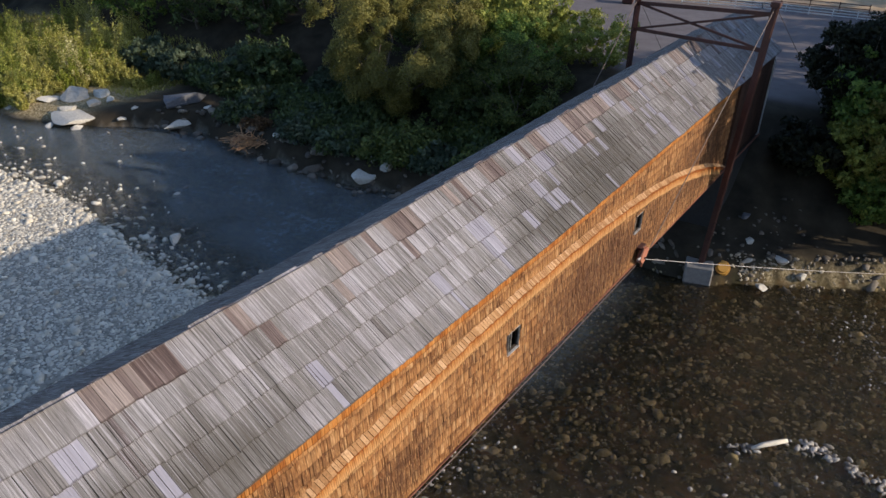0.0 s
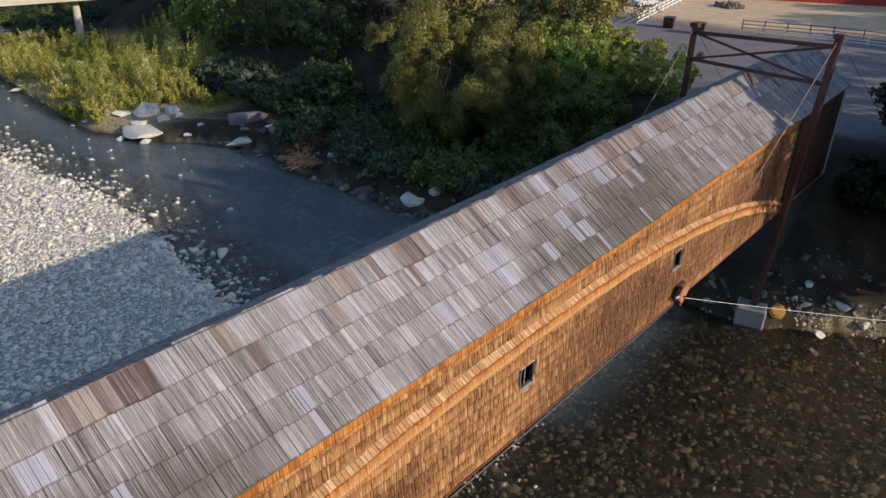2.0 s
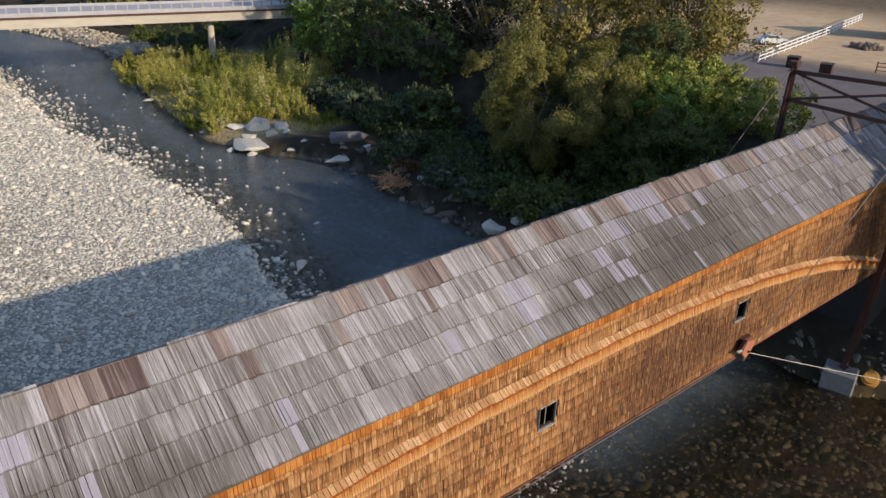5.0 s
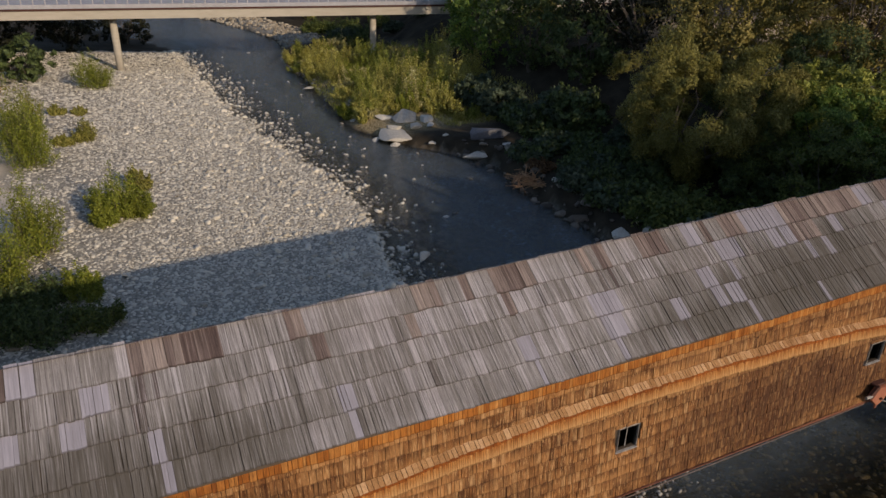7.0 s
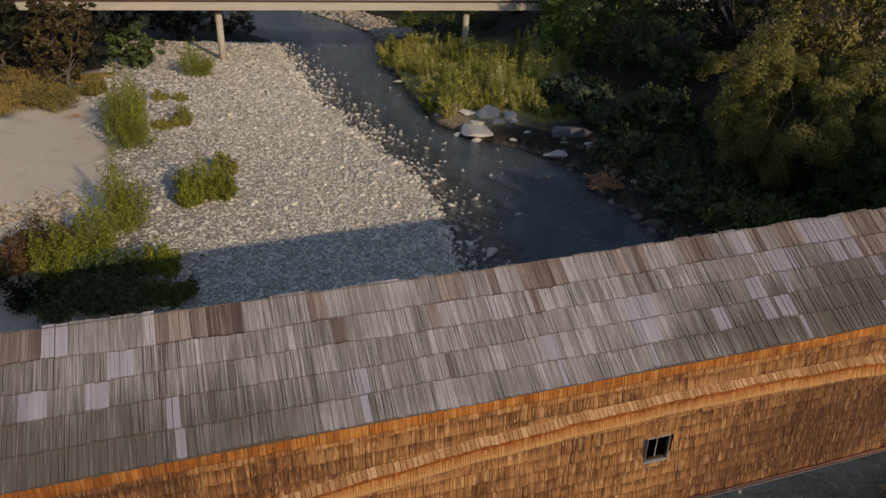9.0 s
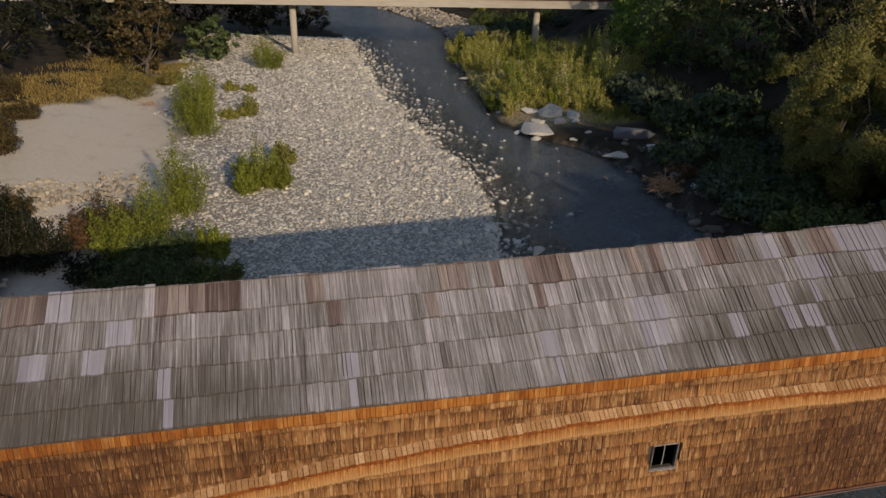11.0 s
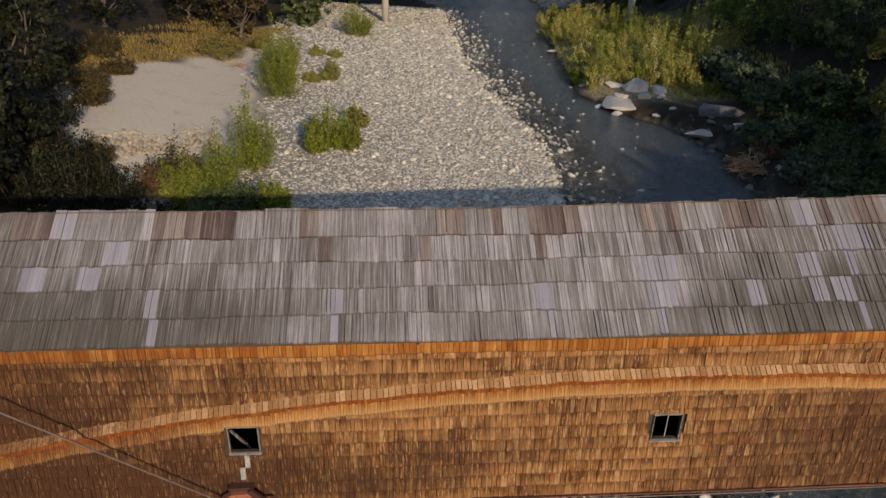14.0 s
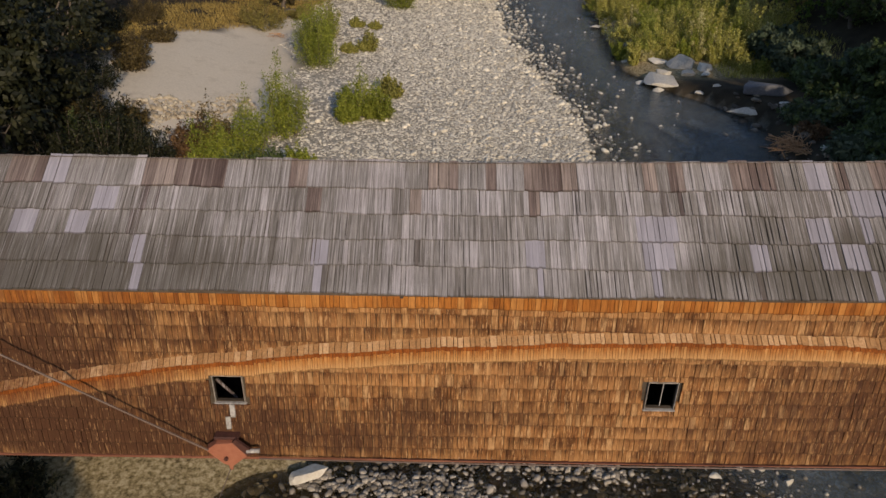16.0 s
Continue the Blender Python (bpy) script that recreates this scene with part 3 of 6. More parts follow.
part("sill_beam", bx(X0, X1, -0.10, 0.02, BOTTOM - 0.09, BOTTOM - 0.005, 0.02), M_BEAM, bridge, "red-brown timber sill beam along the wall foot")
for yy_ in (0.3, WIDTH - 0.6):
    part("bottom_chord", bx(X0, X1, yy_, yy_ + 0.4, BOTTOM - 0.25, 7.0), M_BOARD, bridge)

# roof deck under the shakes
SLOPE = math.atan2(RIDGE_Z - EAVE_Z, WIDTH / 2 + 0.11)
SLEN = math.hypot(RIDGE_Z - EAVE_Z, WIDTH / 2 + 0.11)


def roof_board(side):
    vs, fs = [], []
    for x in np.linspace(X0, X1, 36):
        for off in (0.0, -0.07):
            ye = -0.11 if side < 0 else WIDTH + 0.11
            vs += [(x, ye, EAVE_Z - 0.06 + float(RISE(x) if side < 0 else CREST(x) + 0.10) + off), (x, WIDTH / 2, RIDGE_Z - 0.06 + float(CREST(x)) + off)]
    for i in range(35):
        n = 4 * i
        fs += [(n, n + 4, n + 5, n + 1), (n + 2, n + 3, n + 7, n + 6), (n, n + 2, n + 6, n + 4), (n + 1, n + 5, n + 7, n + 3)]
    fs += [(0, 1, 3, 2), (140, 142, 143, 141)]
    return link_mesh("roof_board", vs, fs, M_BOARD, bridge)


roof_board(-1)
roof_board(1)
# open portal frames
for xp in (X0, X1):
    po = part("portal_board", bx(xp - 0.06, xp + 0.06, 0.3, WIDTH - 0.3, 11.6, 12.6), M_BOARD, bridge)
    for yy_ in (0.02, WIDTH - 0.3):
        part("portal_post", bx(xp - 0.08, xp + 0.08, yy_ + 0.02, yy_ + 0.26, 6.6, 12.3), M_FRAME, bridge)

# windows
for k, (wx, ww) in enumerate(WINDOWS):
    win = tagged(new("window"), "unglazed square window opening with pale board frame", "window", "windows of the covered bridge", "structure")
    win.name = "window_%d" % (k + 1)
    win.location = (wx + ww / 2, 0, WZ0)
    win.parent = None

    def wpart(name, x0, x1, y0, y1, z0, z1, label=""):
        return part(name, bx(x0 - ww / 2, x1 - ww / 2, y0, y1, z0 - WZ0, z1 - WZ0, 0.006), M_FRAME if name == "sill" or name == "mullion" else M_JAMB, win, label)

    fw = 0.016
    wpart("jamb", -fw, 0.0, -0.05, 0.10, WZ0 - 0.02, WZ1 + fw)
    wpart("jamb", ww, ww + fw, -0.05, 0.10, WZ0 - 0.02, WZ1 + fw)
    wpart("head_board", 0.002, ww - 0.002, -0.05, 0.10, WZ1, WZ1 + fw)
    wpart("sill", -0.05, ww + 0.05, -0.075 if k else -0.06, 0.03, WZ0 - 0.045, WZ0 - 0.022, "pale projecting sill board")
    if k == 1:
        wpart("mullion", ww * 0.55, ww * 0.55 + 0.025, 0.1, 0.13, WZ0, WZ1, "thin upright bar")
    if k == 0:
        bmw = bmesh.new()
        beam(bmw, (-ww / 2 - 0.1, 0.5, 0.36), (0.05, 0.5, -0.34), 0.04, 0.07)
        part("brace", bmw, M_ROOF, win, "slanting timber seen inside")

# ---------- shakes and shingles ----------
rng = np.random.default_rng(5)
# mended patches of the roof: from x, to x, course counted from the ridge
PALE = [(-13.3, -12.9, 3), (-13.2, -12.95, 4), (-8.8, -8.35, 3), (-8.7, -8.5, 4), (-3.45, -2.9, 3), (-3.2, -3.0, 4), (-0.55, 0.39, 2), (-0.55, 0.35, 3), (-0.3, -0.1, 4),
        (2.3, 2.7, 3), (3.7, 4.3, 2), (3.9, 4.4, 3), (4.5, 5.0, 3), (4.1, 4.5, 0), (5.1, 5.4, 2), (5.0, 6.0, 1), (4.75, 5.05, 3), (5.1, 5.3, 4), (6.6, 8.25, 0), (7.4, 7.9, 1), (10.6, 11.0, 1), (12.8, 13.2, 0), (13.8, 14.1, 1),
        (14.2, 14.5, 3), (15.5, 15.9, 2), (15.9, 16.3, 3), (16.0, 16.25, 4), (21.4, 21.9, 2), (26.2, 26.6, 2), (27.5, 28.0, 4), (-16.5, -15.8, 2), (-15.1, -14.5, 2)]
BROWN = [(-13.3, -11.4, 0), (-6.0, -5.2, 0), (-4.5, -4.1, 0), (-3.4, -3.05, 0), (-2.4, -2.0, 0), (-3.34, -3.0, 1), (-9.6, -9.2, 0), (0.4, 0.8, 0), (4.8, 5.2, 0), (8.5, 10.2, 0), (8.4, 9.9, 1), (-17, -16.2, 0)]
rp = random.Random(21)
for c_ in range(5):                                        # newer shakes put in here and there towards the far end
    x_ = 8.0 + rp.uniform(0, 2)
    while x_ < 37:
        PALE.append((x_, x_ + rp.uniform(0.10, 0.30), c_))
        x_ += rp.uniform(5.0, 12.0)
COURSES = 5
EDGES = (0.0, 0.86, 1.60, 2.33, 3.08, 3.83)               # where each course ends, down from the ridge
EXPO = SLEN / COURSES


def slab(cx, w0, thick, length, lift0, lift1, jitter):
    """Eight corners of one split shake in its own frame: u across, v down the slope, n out."""
    h = w0 / 2
    a, b, c = jitter
    return [(cx - h, 0, 0 + lift0), (cx + h, 0, 0 + lift0), (cx + h, length + b, 0 + lift1), (cx - h, length + a, 0 + lift1),
            (cx - h, 0, thick * 0.5 + lift0), (cx + h, 0, thick * 0.5 + lift0), (cx + h, length + b, thick + lift1 + c), (cx - h, length + a, thick + lift1)]


BOXF = [(0, 1, 2, 3), (4, 7, 6, 5), (0, 4, 5, 1), (1, 5, 6, 2), (2, 6, 7, 3), (3, 7, 4, 0)]


def tails(me):
    """Marks, for each piece, how far down its length a corner lies."""
    a = me.attributes.new("tail", "FLOAT", "POINT")
    a.data.foreach_set("value", np.tile(np.array([0, 0, 1, 1, 0, 0, 1, 1], dtype=np.float32), len(me.vertices) // 8))


def tones(me, values):
    """The tint of each piece, from 0 (dark) to 1 (pale)."""
    a = me.attributes.new("tone", "FLOAT", "POINT")
    a.data.foreach_set("value", np.repeat(np.array(values, dtype=np.float32), 8))


class Heap:
    """Many alike pieces gathered for one mesh."""

    def __init__(self):
        self.v, self.f, self.t = [], [], []

    def add(self, pts, own=None):
        n = len(self.v)
        self.t.append(float(rng.random()) if own is None else own)
        self.v.extend(pts)
        self.f.extend([tuple(i + n for i in q) for q in BOXF])

    def link(self, name, mat, parent, label):
        ob = link_mesh(name, self.v, self.f, mat, parent, label)
        tails(ob.data)
        tones(ob.data, self.t)
        ob["kind"] = "stuff"
        return ob


# old stains and painted shade on the wall: x, z, half-width, half-height, strength
# x 22.5 paints tree shade; those near x 8 add some lens falloff
STAINS_SHADE = [(-15.5, 7.5, 6.0, 1.15, 1.05), (-10.9, 7.6, 1.4, 1.1, 1.0), (-5.5, 8.35, 3.2, 0.55, 0.62), (-16.0, 11.5, 3.0, 0.5, 0.85), (-6.8, 7.9, 2.8, 0.9, 0.66), (-19.5, 8.6, 3.5, 1.6, 1.0), (-14.5, 9.0, 3.0, 0.5, 0.7), (-15.5, 10.6, 3.6, 0.45, 0.8), (-5.0, 9.2, 2.2, 0.3, 0.45), (-9.0, 11.2, 3.0, 0.25, 0.42),
          (4.5, 11.45, 5.0, 0.12, 0.45), (2.5, 8.2, 1.6, 0.9, 0.22), (8.5, 8.0, 4.0, 1.3, 0.6), (8.5, 8.4, 6.0, 1.9, 0.80), (15.0, 8.6, 4.5, 2.2, 0.55), (22.5, 9.2, 6.0, 2.6, 0.7), (-16.8, 10.2, 2.2, 0.7, 0.85), (-17.5, 9.2, 4.6, 2.4, 1.0), (20.0, 11.5, 4.0, 0.7, 0.35), (-2.0, 9.9, 1.5, 0.5, 0.35), (7.0, 8.6, 5.0, 2.2, 0.72), (5.5, 7.25, 4.5, 0.6, 0.72), (15.0, 7.4, 6.0, 0.7, 0.5), (13.0, 11.4, 4.0, 0.5, 0.3), (-22.0, 9.0, 5.0, 1.5, 0.6), (-12.5, 8.4, 4.2, 1.2, 0.78), (-8.2, 7.5, 3.2, 0.8, 0.78), (-12.5, 10.9, 3.6, 0.40, 0.66), (4.0, 7.6, 4.0, 1.1, 0.60)]


# darkened stretches of the roof
ROOF_STAINS = [(6.6, 12.85, 6.8, 0.66, 1.0), (9.6, 13.5, 3.8, 0.8, 0.88), (2.9, 14.0, 0.8, 0.2, 0.6), (13.0, 13.4, 5.0, 4.0, 0.45), (-14.5, 12.7, 5.0, 0.75, 0.85), (9.5, 14.2, 5.0, 1.6, 0.5), (-17.0, 12.9, 3.0, 1.3, 0.5), (-9.5, 13.0, 2.5, 4.0, 0.30), (20.0, 13.6, 4.0, 4.0, 0.34)]


def stain_shade_at(me, table=STAINS_SHADE):
    co = np.empty(len(me.vertices) * 3, dtype=np.float32)
    me.vertices.foreach_get("co", co)
    co = co.reshape(-1, 3)
    x, z = co[:, 0], co[:, 2]
    s = np.zeros(len(x))
    for cx, cz, rx, rz, k in table:
        q = ((x - cx + 0.5 * np.sin(z * 5 + cx)) / rx) ** 2 + ((z - cz + 0.15 * np.sin(x * 2.3 + cz)) / rz) ** 2
        s = np.maximum(s, k * np.exp(-q * q * 0.8))
    if table is STAINS_SHADE:                                    # darker line above the ledge
        s = np.maximum(s, 0.44 * np.exp(-((z - ARCH(x) - 0.17 - 0.05 * np.sin(x * 1.3)) / 0.19) ** 2))
    a = me.attributes.new("stain", "FLOAT", "POINT")
    a.data.foreach_set("value", s.astype(np.float32))


def in_patch(table, x, c):
    return any(a <= x <= b and k == c for a, b, k in table)


heap_roof, heap_pale, heap_brown, heap_far = Heap(), Heap(), Heap(), Heap()
roof_single = []
cs, sn = math.cos(SLOPE), math.sin(SLOPE)


FAR_PITCH = radians(31.8)


def roof_point(u, v, n, side=-1):
    """u along the bridge, v down from the ridge, n out of the roof."""
    r0, r1 = 0.021 * max(0, u + 5), 0.017 * max(0, u - 3)
    if side > 0:
        return (u, WIDTH / 2 + v * math.cos(FAR_PITCH) + n * math.sin(FAR_PITCH), RIDGE_Z - v * math.sin(FAR_PITCH) + n * math.cos(FAR_PITCH) + r0)
    y = WIDTH / 2 + side * (v * cs + n * sn)
    return (u, y, RIDGE_Z - v * sn + n * cs + r0 + (r1 - r0) * v / SLEN)


sag = lambda x, c: (0.022 * math.sin(x * 0.55 + c * 2.1) + 0.014 * math.sin(x * 1.7 + c)) if c else 0.0
for c in range(COURSES):
    x, run, tone, look_, crest = X0, 0, 0.5, "grey", 0.0
    while x < X1:
        w0 = float(rng.uniform(0.08, 0.215)) if c else float(rng.uniform(0.14, 0.33))
        cx = x + w0 / 2
        if run <= 0:                                       # bundles of shakes from one bolt share a tone
            run = int(rng.integers(2, 4 if c < 2 else 6))
            tone = float(rng.uniform(0.28, 0.72)) if c > 1 else float(rng.uniform(0.2, 0.95))
            crest = float(rng.choice((0.0, 0.01, 0.02, 0.04, 0.065)))         # some stand past the ridge
            q = float(rng.random())
            look_ = "brown" if q < (0.30, 0.08, 0.0, 0.0, 0.0)[c] else "pale" if q > (0.93, 0.95, 0.96, 0.97, 0.985)[c] else "grey"
        run -= 1
        v0 = EDGES[c] - (0.12 if c else crest + float(rng.uniform(0, 0.03))) + sag(cx, c)
        ln = EDGES[c + 1] + sag(cx, c + 1) - v0
        th = float(rng.uniform(0.018, 0.036))
        local = slab(0, w0 - (float(rng.uniform(0.002, 0.008)) if rng.random() < (0.68 if cx < 1 else 0.3) else float(rng.uniform(0.014, 0.028 if cx < 1 else 0.04))), th, ln, 0.0 + float(rng.uniform(-0.004, 0.006)), 0.022 + float(rng.uniform(0, 0.010)), rng.normal(0, 0.012, 3) * (1, 1, 0.2))
        pts = [roof_point(cx + p[0], v0 + p[1], p[2] - 0.03) for p in local]
        own = min(1, max(0, tone + 0.2 * math.exp(-((cx + 5) / 5.5) ** 4) + float(rng.normal(0, 0.17))))   # paler towards the middle
        if in_patch(PALE, cx, c):
            heap_pale.add(pts, own if cx < 5 else own * 0.4)
        elif in_patch(BROWN, cx, c):
            heap_brown.add(pts, own)
        elif look_ == "pale" and not -14 < cx < 4:
            heap_pale.add(pts, own if cx < 5 else own * 0.4)
        elif look_ == "brown":
            heap_brown.add(pts, own)
        elif -9.0 < cx < 4.0 and c > 1 and len(roof_single) < 300:
            roof_single.append((pts, own))
        else:
            heap_roof.add(pts, own)
        x += w0
for c in range(COURSES):                                   # the slope away from the water's sunny side; its shade is in the tone
    x = X0
    while x < X1:
        w0 = float(rng.uniform(0.16, 0.3))
        local = slab(0, w0 - 0.01, 0.03, EXPO + 0.1, 0.0, 0.03, rng.normal(0, 0.015, 3) * (1, 1, 0.3))
        heap_far.add([roof_point(x + w0 / 2 + p[0], c * EXPO - (0.1 if c else 0.09) + p[1], p[2] - (0.03 if c else 0.02), 1) for p in local], 0.3 * float(rng.random()))
        x += w0
stain_shade_at(heap_roof.link("shake_roofing", M_ROOF, bridge, "weathered grey-brown split shakes").data, ROOF_STAINS)
heap_pale.link("pale_shake_roofing", M_PALE, bridge, "newer pale lilac-grey shakes")
heap_brown.link("brown_shake_roofing", M_BROWN, bridge, "brown less weathered shakes")
heap_far.link("far_shake_roofing", M_ROOF, bridge, "weathered grey shakes of the upstream slope, darkened for its shade")

# wall shingles
heap_wall, heap_fresh, heap_ledge, heap_shelter, heap_flare = Heap(), Heap(), Heap(), Heap(), Heap()
wall_single = []
WEXPO = 0.44


def wall_slab(cx, w0, z_top, z_bot, y, th, lean, skew=0.0):
    h = w0 / 2
    return [(cx - h + skew, y + 0.02, z_top), (cx + h + skew, y + 0.02, z_top), (cx + h, y + 0.02 - lean * 0.4, z_bot), (cx - h, y + 0.02 - lean * 0.4, z_bot),
            (cx - h + skew, y - th * 0.4, z_top), (cx + h + skew, y - th * 0.4, z_top), (cx + h, y - th - lean, z_bot), (cx - h, y - th - lean, z_bot)]


def blocked(xa, xb, za, zb):
    return any(xb > a - 0.05 and xa < a + wd + 0.05 and zb > WZ0 - 0.08 and za < WZ1 + 0.05 for a, wd in WINDOWS)


XE = 28.2                                                  # the shingles end here; plain dark boards close the approach
ncourse = int((WALL_T + 0.9 - BOTTOM) / WEXPO) + 1
for k in range(ncourse):
    x = X0
    while x < XE:
        w0 = float(rng.uniform(0.085, 0.185))
        cx = x + w0 / 2
        x += w0
        zb = BOTTOM - 0.03 + k * WEXPO + float(rng.normal(0, 0.008)) + 0.02 * math.sin(cx * 0.4 + k)
        zt = zb + WEXPO + 0.05
        arch = float(ARCH(cx))
        top = WALL_T + 0.017 * max(0, cx - 3) - 0.02
        th, lean = float(rng.uniform(0.012, 0.034)), float(rng.uniform(0.026, 0.05))
        gap = float(rng.uniform(0.006, 0.018))
        ww = w0 - gap
        skew = float(rng.normal(0, 0.006))
        if zb < arch - 0.62:                               # lower, proud wall
            z2 = min(zt, arch - 0.34)
            pieces = [(zb, z2)]
            if blocked(cx - ww / 2, cx + ww / 2, zb, z2):
                pieces = []
                if z2 > WZ1 + 0.12 and zb < WZ1 + 0.05:
                    pieces.append((WZ1 + 0.06, z2))
                elif zb < WZ0 - 0.12:
                    pieces.append((zb, WZ0 - 0.10))
            for za, zc in pieces:
                pts = wall_slab(cx, ww, zc, za, 0.0, th, lean, skew)
                own = float(rng.uniform(0.02, 0.92)) if rng.random() > 0.07 else 1.0
                if -7.5 < cx < 4 and len(wall_single) < 300 and 8.0 < za < 10.0 and rng.random() < 0.6:
                    wall_single.append((pts, own))
                else:
                    heap_wall.add(pts, own)
        if zt > arch - 0.1 and zb < top - 0.66:            # upper, set-back wall
            za = max(zb, arch - 0.05)
            zc = min(zt, top - 0.35)
            if zc - za > 0.05:
                pts = wall_slab(cx, ww, zc, za, PROUD, th, lean, skew)
                heap_wall.add(pts)
# the ledge of shingles that follows the arch
x = X0
while x < XE:
    w0 = float(rng.uniform(0.10, 0.18))
    cx = x + w0 / 2
    x += w0
    a = float(ARCH(cx))
    if a < BOTTOM + 0.2:
        continue
    sl = -0.0088 * (cx - 2.1)
    wave = 0.018 * math.sin(cx * 1.9) + 0.012 * math.sin(cx * 4.3)
    zt, zb = a + 0.03 + wave * 0.5, a - 0.13 + wave + float(rng.normal(0, 0.012))
    h = w0 / 2 - float(rng.uniform(0.005, 0.012))
    yo, yi = -0.11 - float(rng.uniform(0, 0.03)), PROUD - 0.03
    # the sheltered strip, ledge shadow in its colour, and the flared course below it
    for z1_, z0_, y_, fl, heap in ((a - 0.11, a - 0.30, 0.0, 0.01, heap_shelter), (a - 0.25, a - 0.66, 0.01, 0.07, heap_flare)):
        if z0_ > BOTTOM + 0.05:
            for cc in (cx - w0 / 4, cx + w0 / 4):
                q = w0 / 4 - 0.005
                zl = z0_ + wave + float(rng.normal(0, 0.012))
                y1_ = y_ - 0.02 - fl - float(rng.uniform(0, 0.012))
                if blocked(cc - q, cc + q, zl, z1_):
                    zl = WZ1 + 0.055
                if zl < z1_ - 0.05:
                    heap.add([(cc - q, 0.02, z1_), (cc + q, 0.02, z1_), (cc + q, y1_ + 0.02, zl), (cc - q, y1_ + 0.02, zl), (cc - q, y_ - 0.01, z1_), (cc + q, y_ - 0.01, z1_), (cc + q, y1_, zl), (cc - q, y1_, zl)])
    heap_ledge.add([(cx - h - sl * .2, yi + 0.03, zt - sl * h), (cx + h - sl * .2, yi + 0.03, zt + sl * h), (cx + h, yo + 0.03, zb + sl * h), (cx - h, yo + 0.03, zb - sl * h),
                    (cx - h - sl * .2, yi, zt + 0.02 - sl * h), (cx + h - sl * .2, yi, zt + 0.02 + sl * h), (cx + h, yo, zb + 0.015 + sl * h), (cx - h, yo, zb + 0.015 - sl * h)])
part("knot_hole", rod(bmesh.new(), (-6.50, PROUD - 0.105, 12.14), (-6.50, PROUD - 0.02, 12.14), 0.045, seg=10), M_TYRE, bridge, "small black hole pecked in a shingle")
heap_end = Heap()
x = XE
while x < X1:
    w0 = float(rng.uniform(0.17, 0.24))
    heap_end.add(wall_slab(x + w0 / 2, w0 - 0.012, WALL_T + 0.017 * (x - 3) - 0.02, BOTTOM, PROUD, 0.02 + float(rng.uniform(0, 0.008)), 0.0))
    x += w0
heap_end.link("end_boarding", M_END, bridge, "dark upright boards of the approach")
part("corner_board", bx(XE - 0.06, XE + 0.06, -0.05, PROUD + 0.1, BOTTOM, WALL_T + 0.55, 0.01), M_END, bridge)
# the sheltered course under the eave
x = X0
while x < XE:
    w0 = float(rng.uniform(0.085, 0.185))
    cx, q = x + w0 / 2, w0 / 2 - float(rng.uniform(0.003, 0.009))
    x += w0
    top = WALL_T + 0.017 * max(0, cx - 3) - 0.02
    zl = top - 0.62 + 0.02 * math.sin(cx * 0.9) + float(rng.normal(0, 0.01))
    heap_fresh.add(wall_slab(cx, 2 * q, top, zl, PROUD - 0.015, 0.02, 0.045))
stain_shade_at(heap_wall.link("shingle_cladding", M_WALL, bridge, "orange-brown weathered cedar shingles").data)
stain_shade_at(heap_fresh.link("eave_cladding", M_FRESH, bridge, "bright orange shingles under the eave").data, [(-17.0, 12.1, 6.0, 0.6, 0.56), (10.0, 12.2, 5.0, 0.6, 0.25), (-5.0, 12.2, 2.5, 0.6, 0.2)])
stain_shade_at(heap_flare.link("flared_cladding", M_FLARE, bridge, "orange to tan flared shingles below the ledge").data, [(-16.5, 9.3, 4.5, 1.6, 0.72), (9.0, 10.4, 5.0, 0.6, 0.3)])
heap_shelter.link("sheltered_cladding", M_SHELTER, bridge, "red-brown unbleached shingles under the ledge, its shadow painted in")
stain_shade_at(heap_ledge.link("arch_ledge", M_LEDGE, bridge, "shingled ledge that follows the timber arch").data, [(-16.5, 9.5, 4.0, 1.5, 0.6), (9.0, 10.9, 5.0, 0.6, 0.25)])

# ---------- steel towers and cables of the bridge ----------
def tower(xf, xt, sgn, label, foot):
    t = empty("steel_tower", label, "tower", (xf, WIDTH / 2, 3.0), "stay towers")
    inv = Matrix.Translation((-xf, -WIDTH / 2, -3.0))

    def tp(name, bm, mat=M_RUST, lab=""):
        bmesh.ops.transform(bm, verts=bm.verts, matrix=inv)
        return part(name, bm, mat, t, lab)

    near = (foot, (xt, -1.45, 17.75))
    far = ((xf + 2.7 * sgn, WIDTH + 0.5, 3.0), (xt + 1.4 * sgn, WIDTH + 0.85, 17.1))
    for a, b in (near, far):
        bm = bmesh.new()
        beam(bm, a, b, 0.36, 0.10)
        for o in (-0.17, 0.17):
            d = Vector((o, 0, 0))
            beam(bm, Vector(a) + d, Vector(b) + d, 0.05, 0.36)
        tp("post", bm)
        bm = bmesh.new()
        box(bm, b[0] - 0.26, b[0] + 0.26, b[1] - 0.26, b[1] + 0.26, b[2] - 0.05, b[2] + 0.22, 0.03)
        tp("cap", bm, M_RUST)
    N, F = Vector(near[1]), Vector(far[1])
    lift = lambda p, q, z: p + (q - p) * ((z - p.z) / (q.z - p.z))
    n_hi, f_hi = lift(Vector(near[0]), N, 17.3), lift(Vector(far[0]), F, 16.75)
    n_lo, f_lo = lift(Vector(near[0]), N, 15.3), lift(Vector(far[0]), F, 15.2)
    for name, a, b, s in (("top_beam", n_hi, f_hi, 0.22), ("lower_beam", n_lo, f_lo, 0.2), ("diagonal", n_hi, f_lo, 0.13), ("diagonal", n_lo, f_hi, 0.13)):
        tp(name, beam(bmesh.new(), a, b, s * 0.7, s), M_RUST)
    return N, F


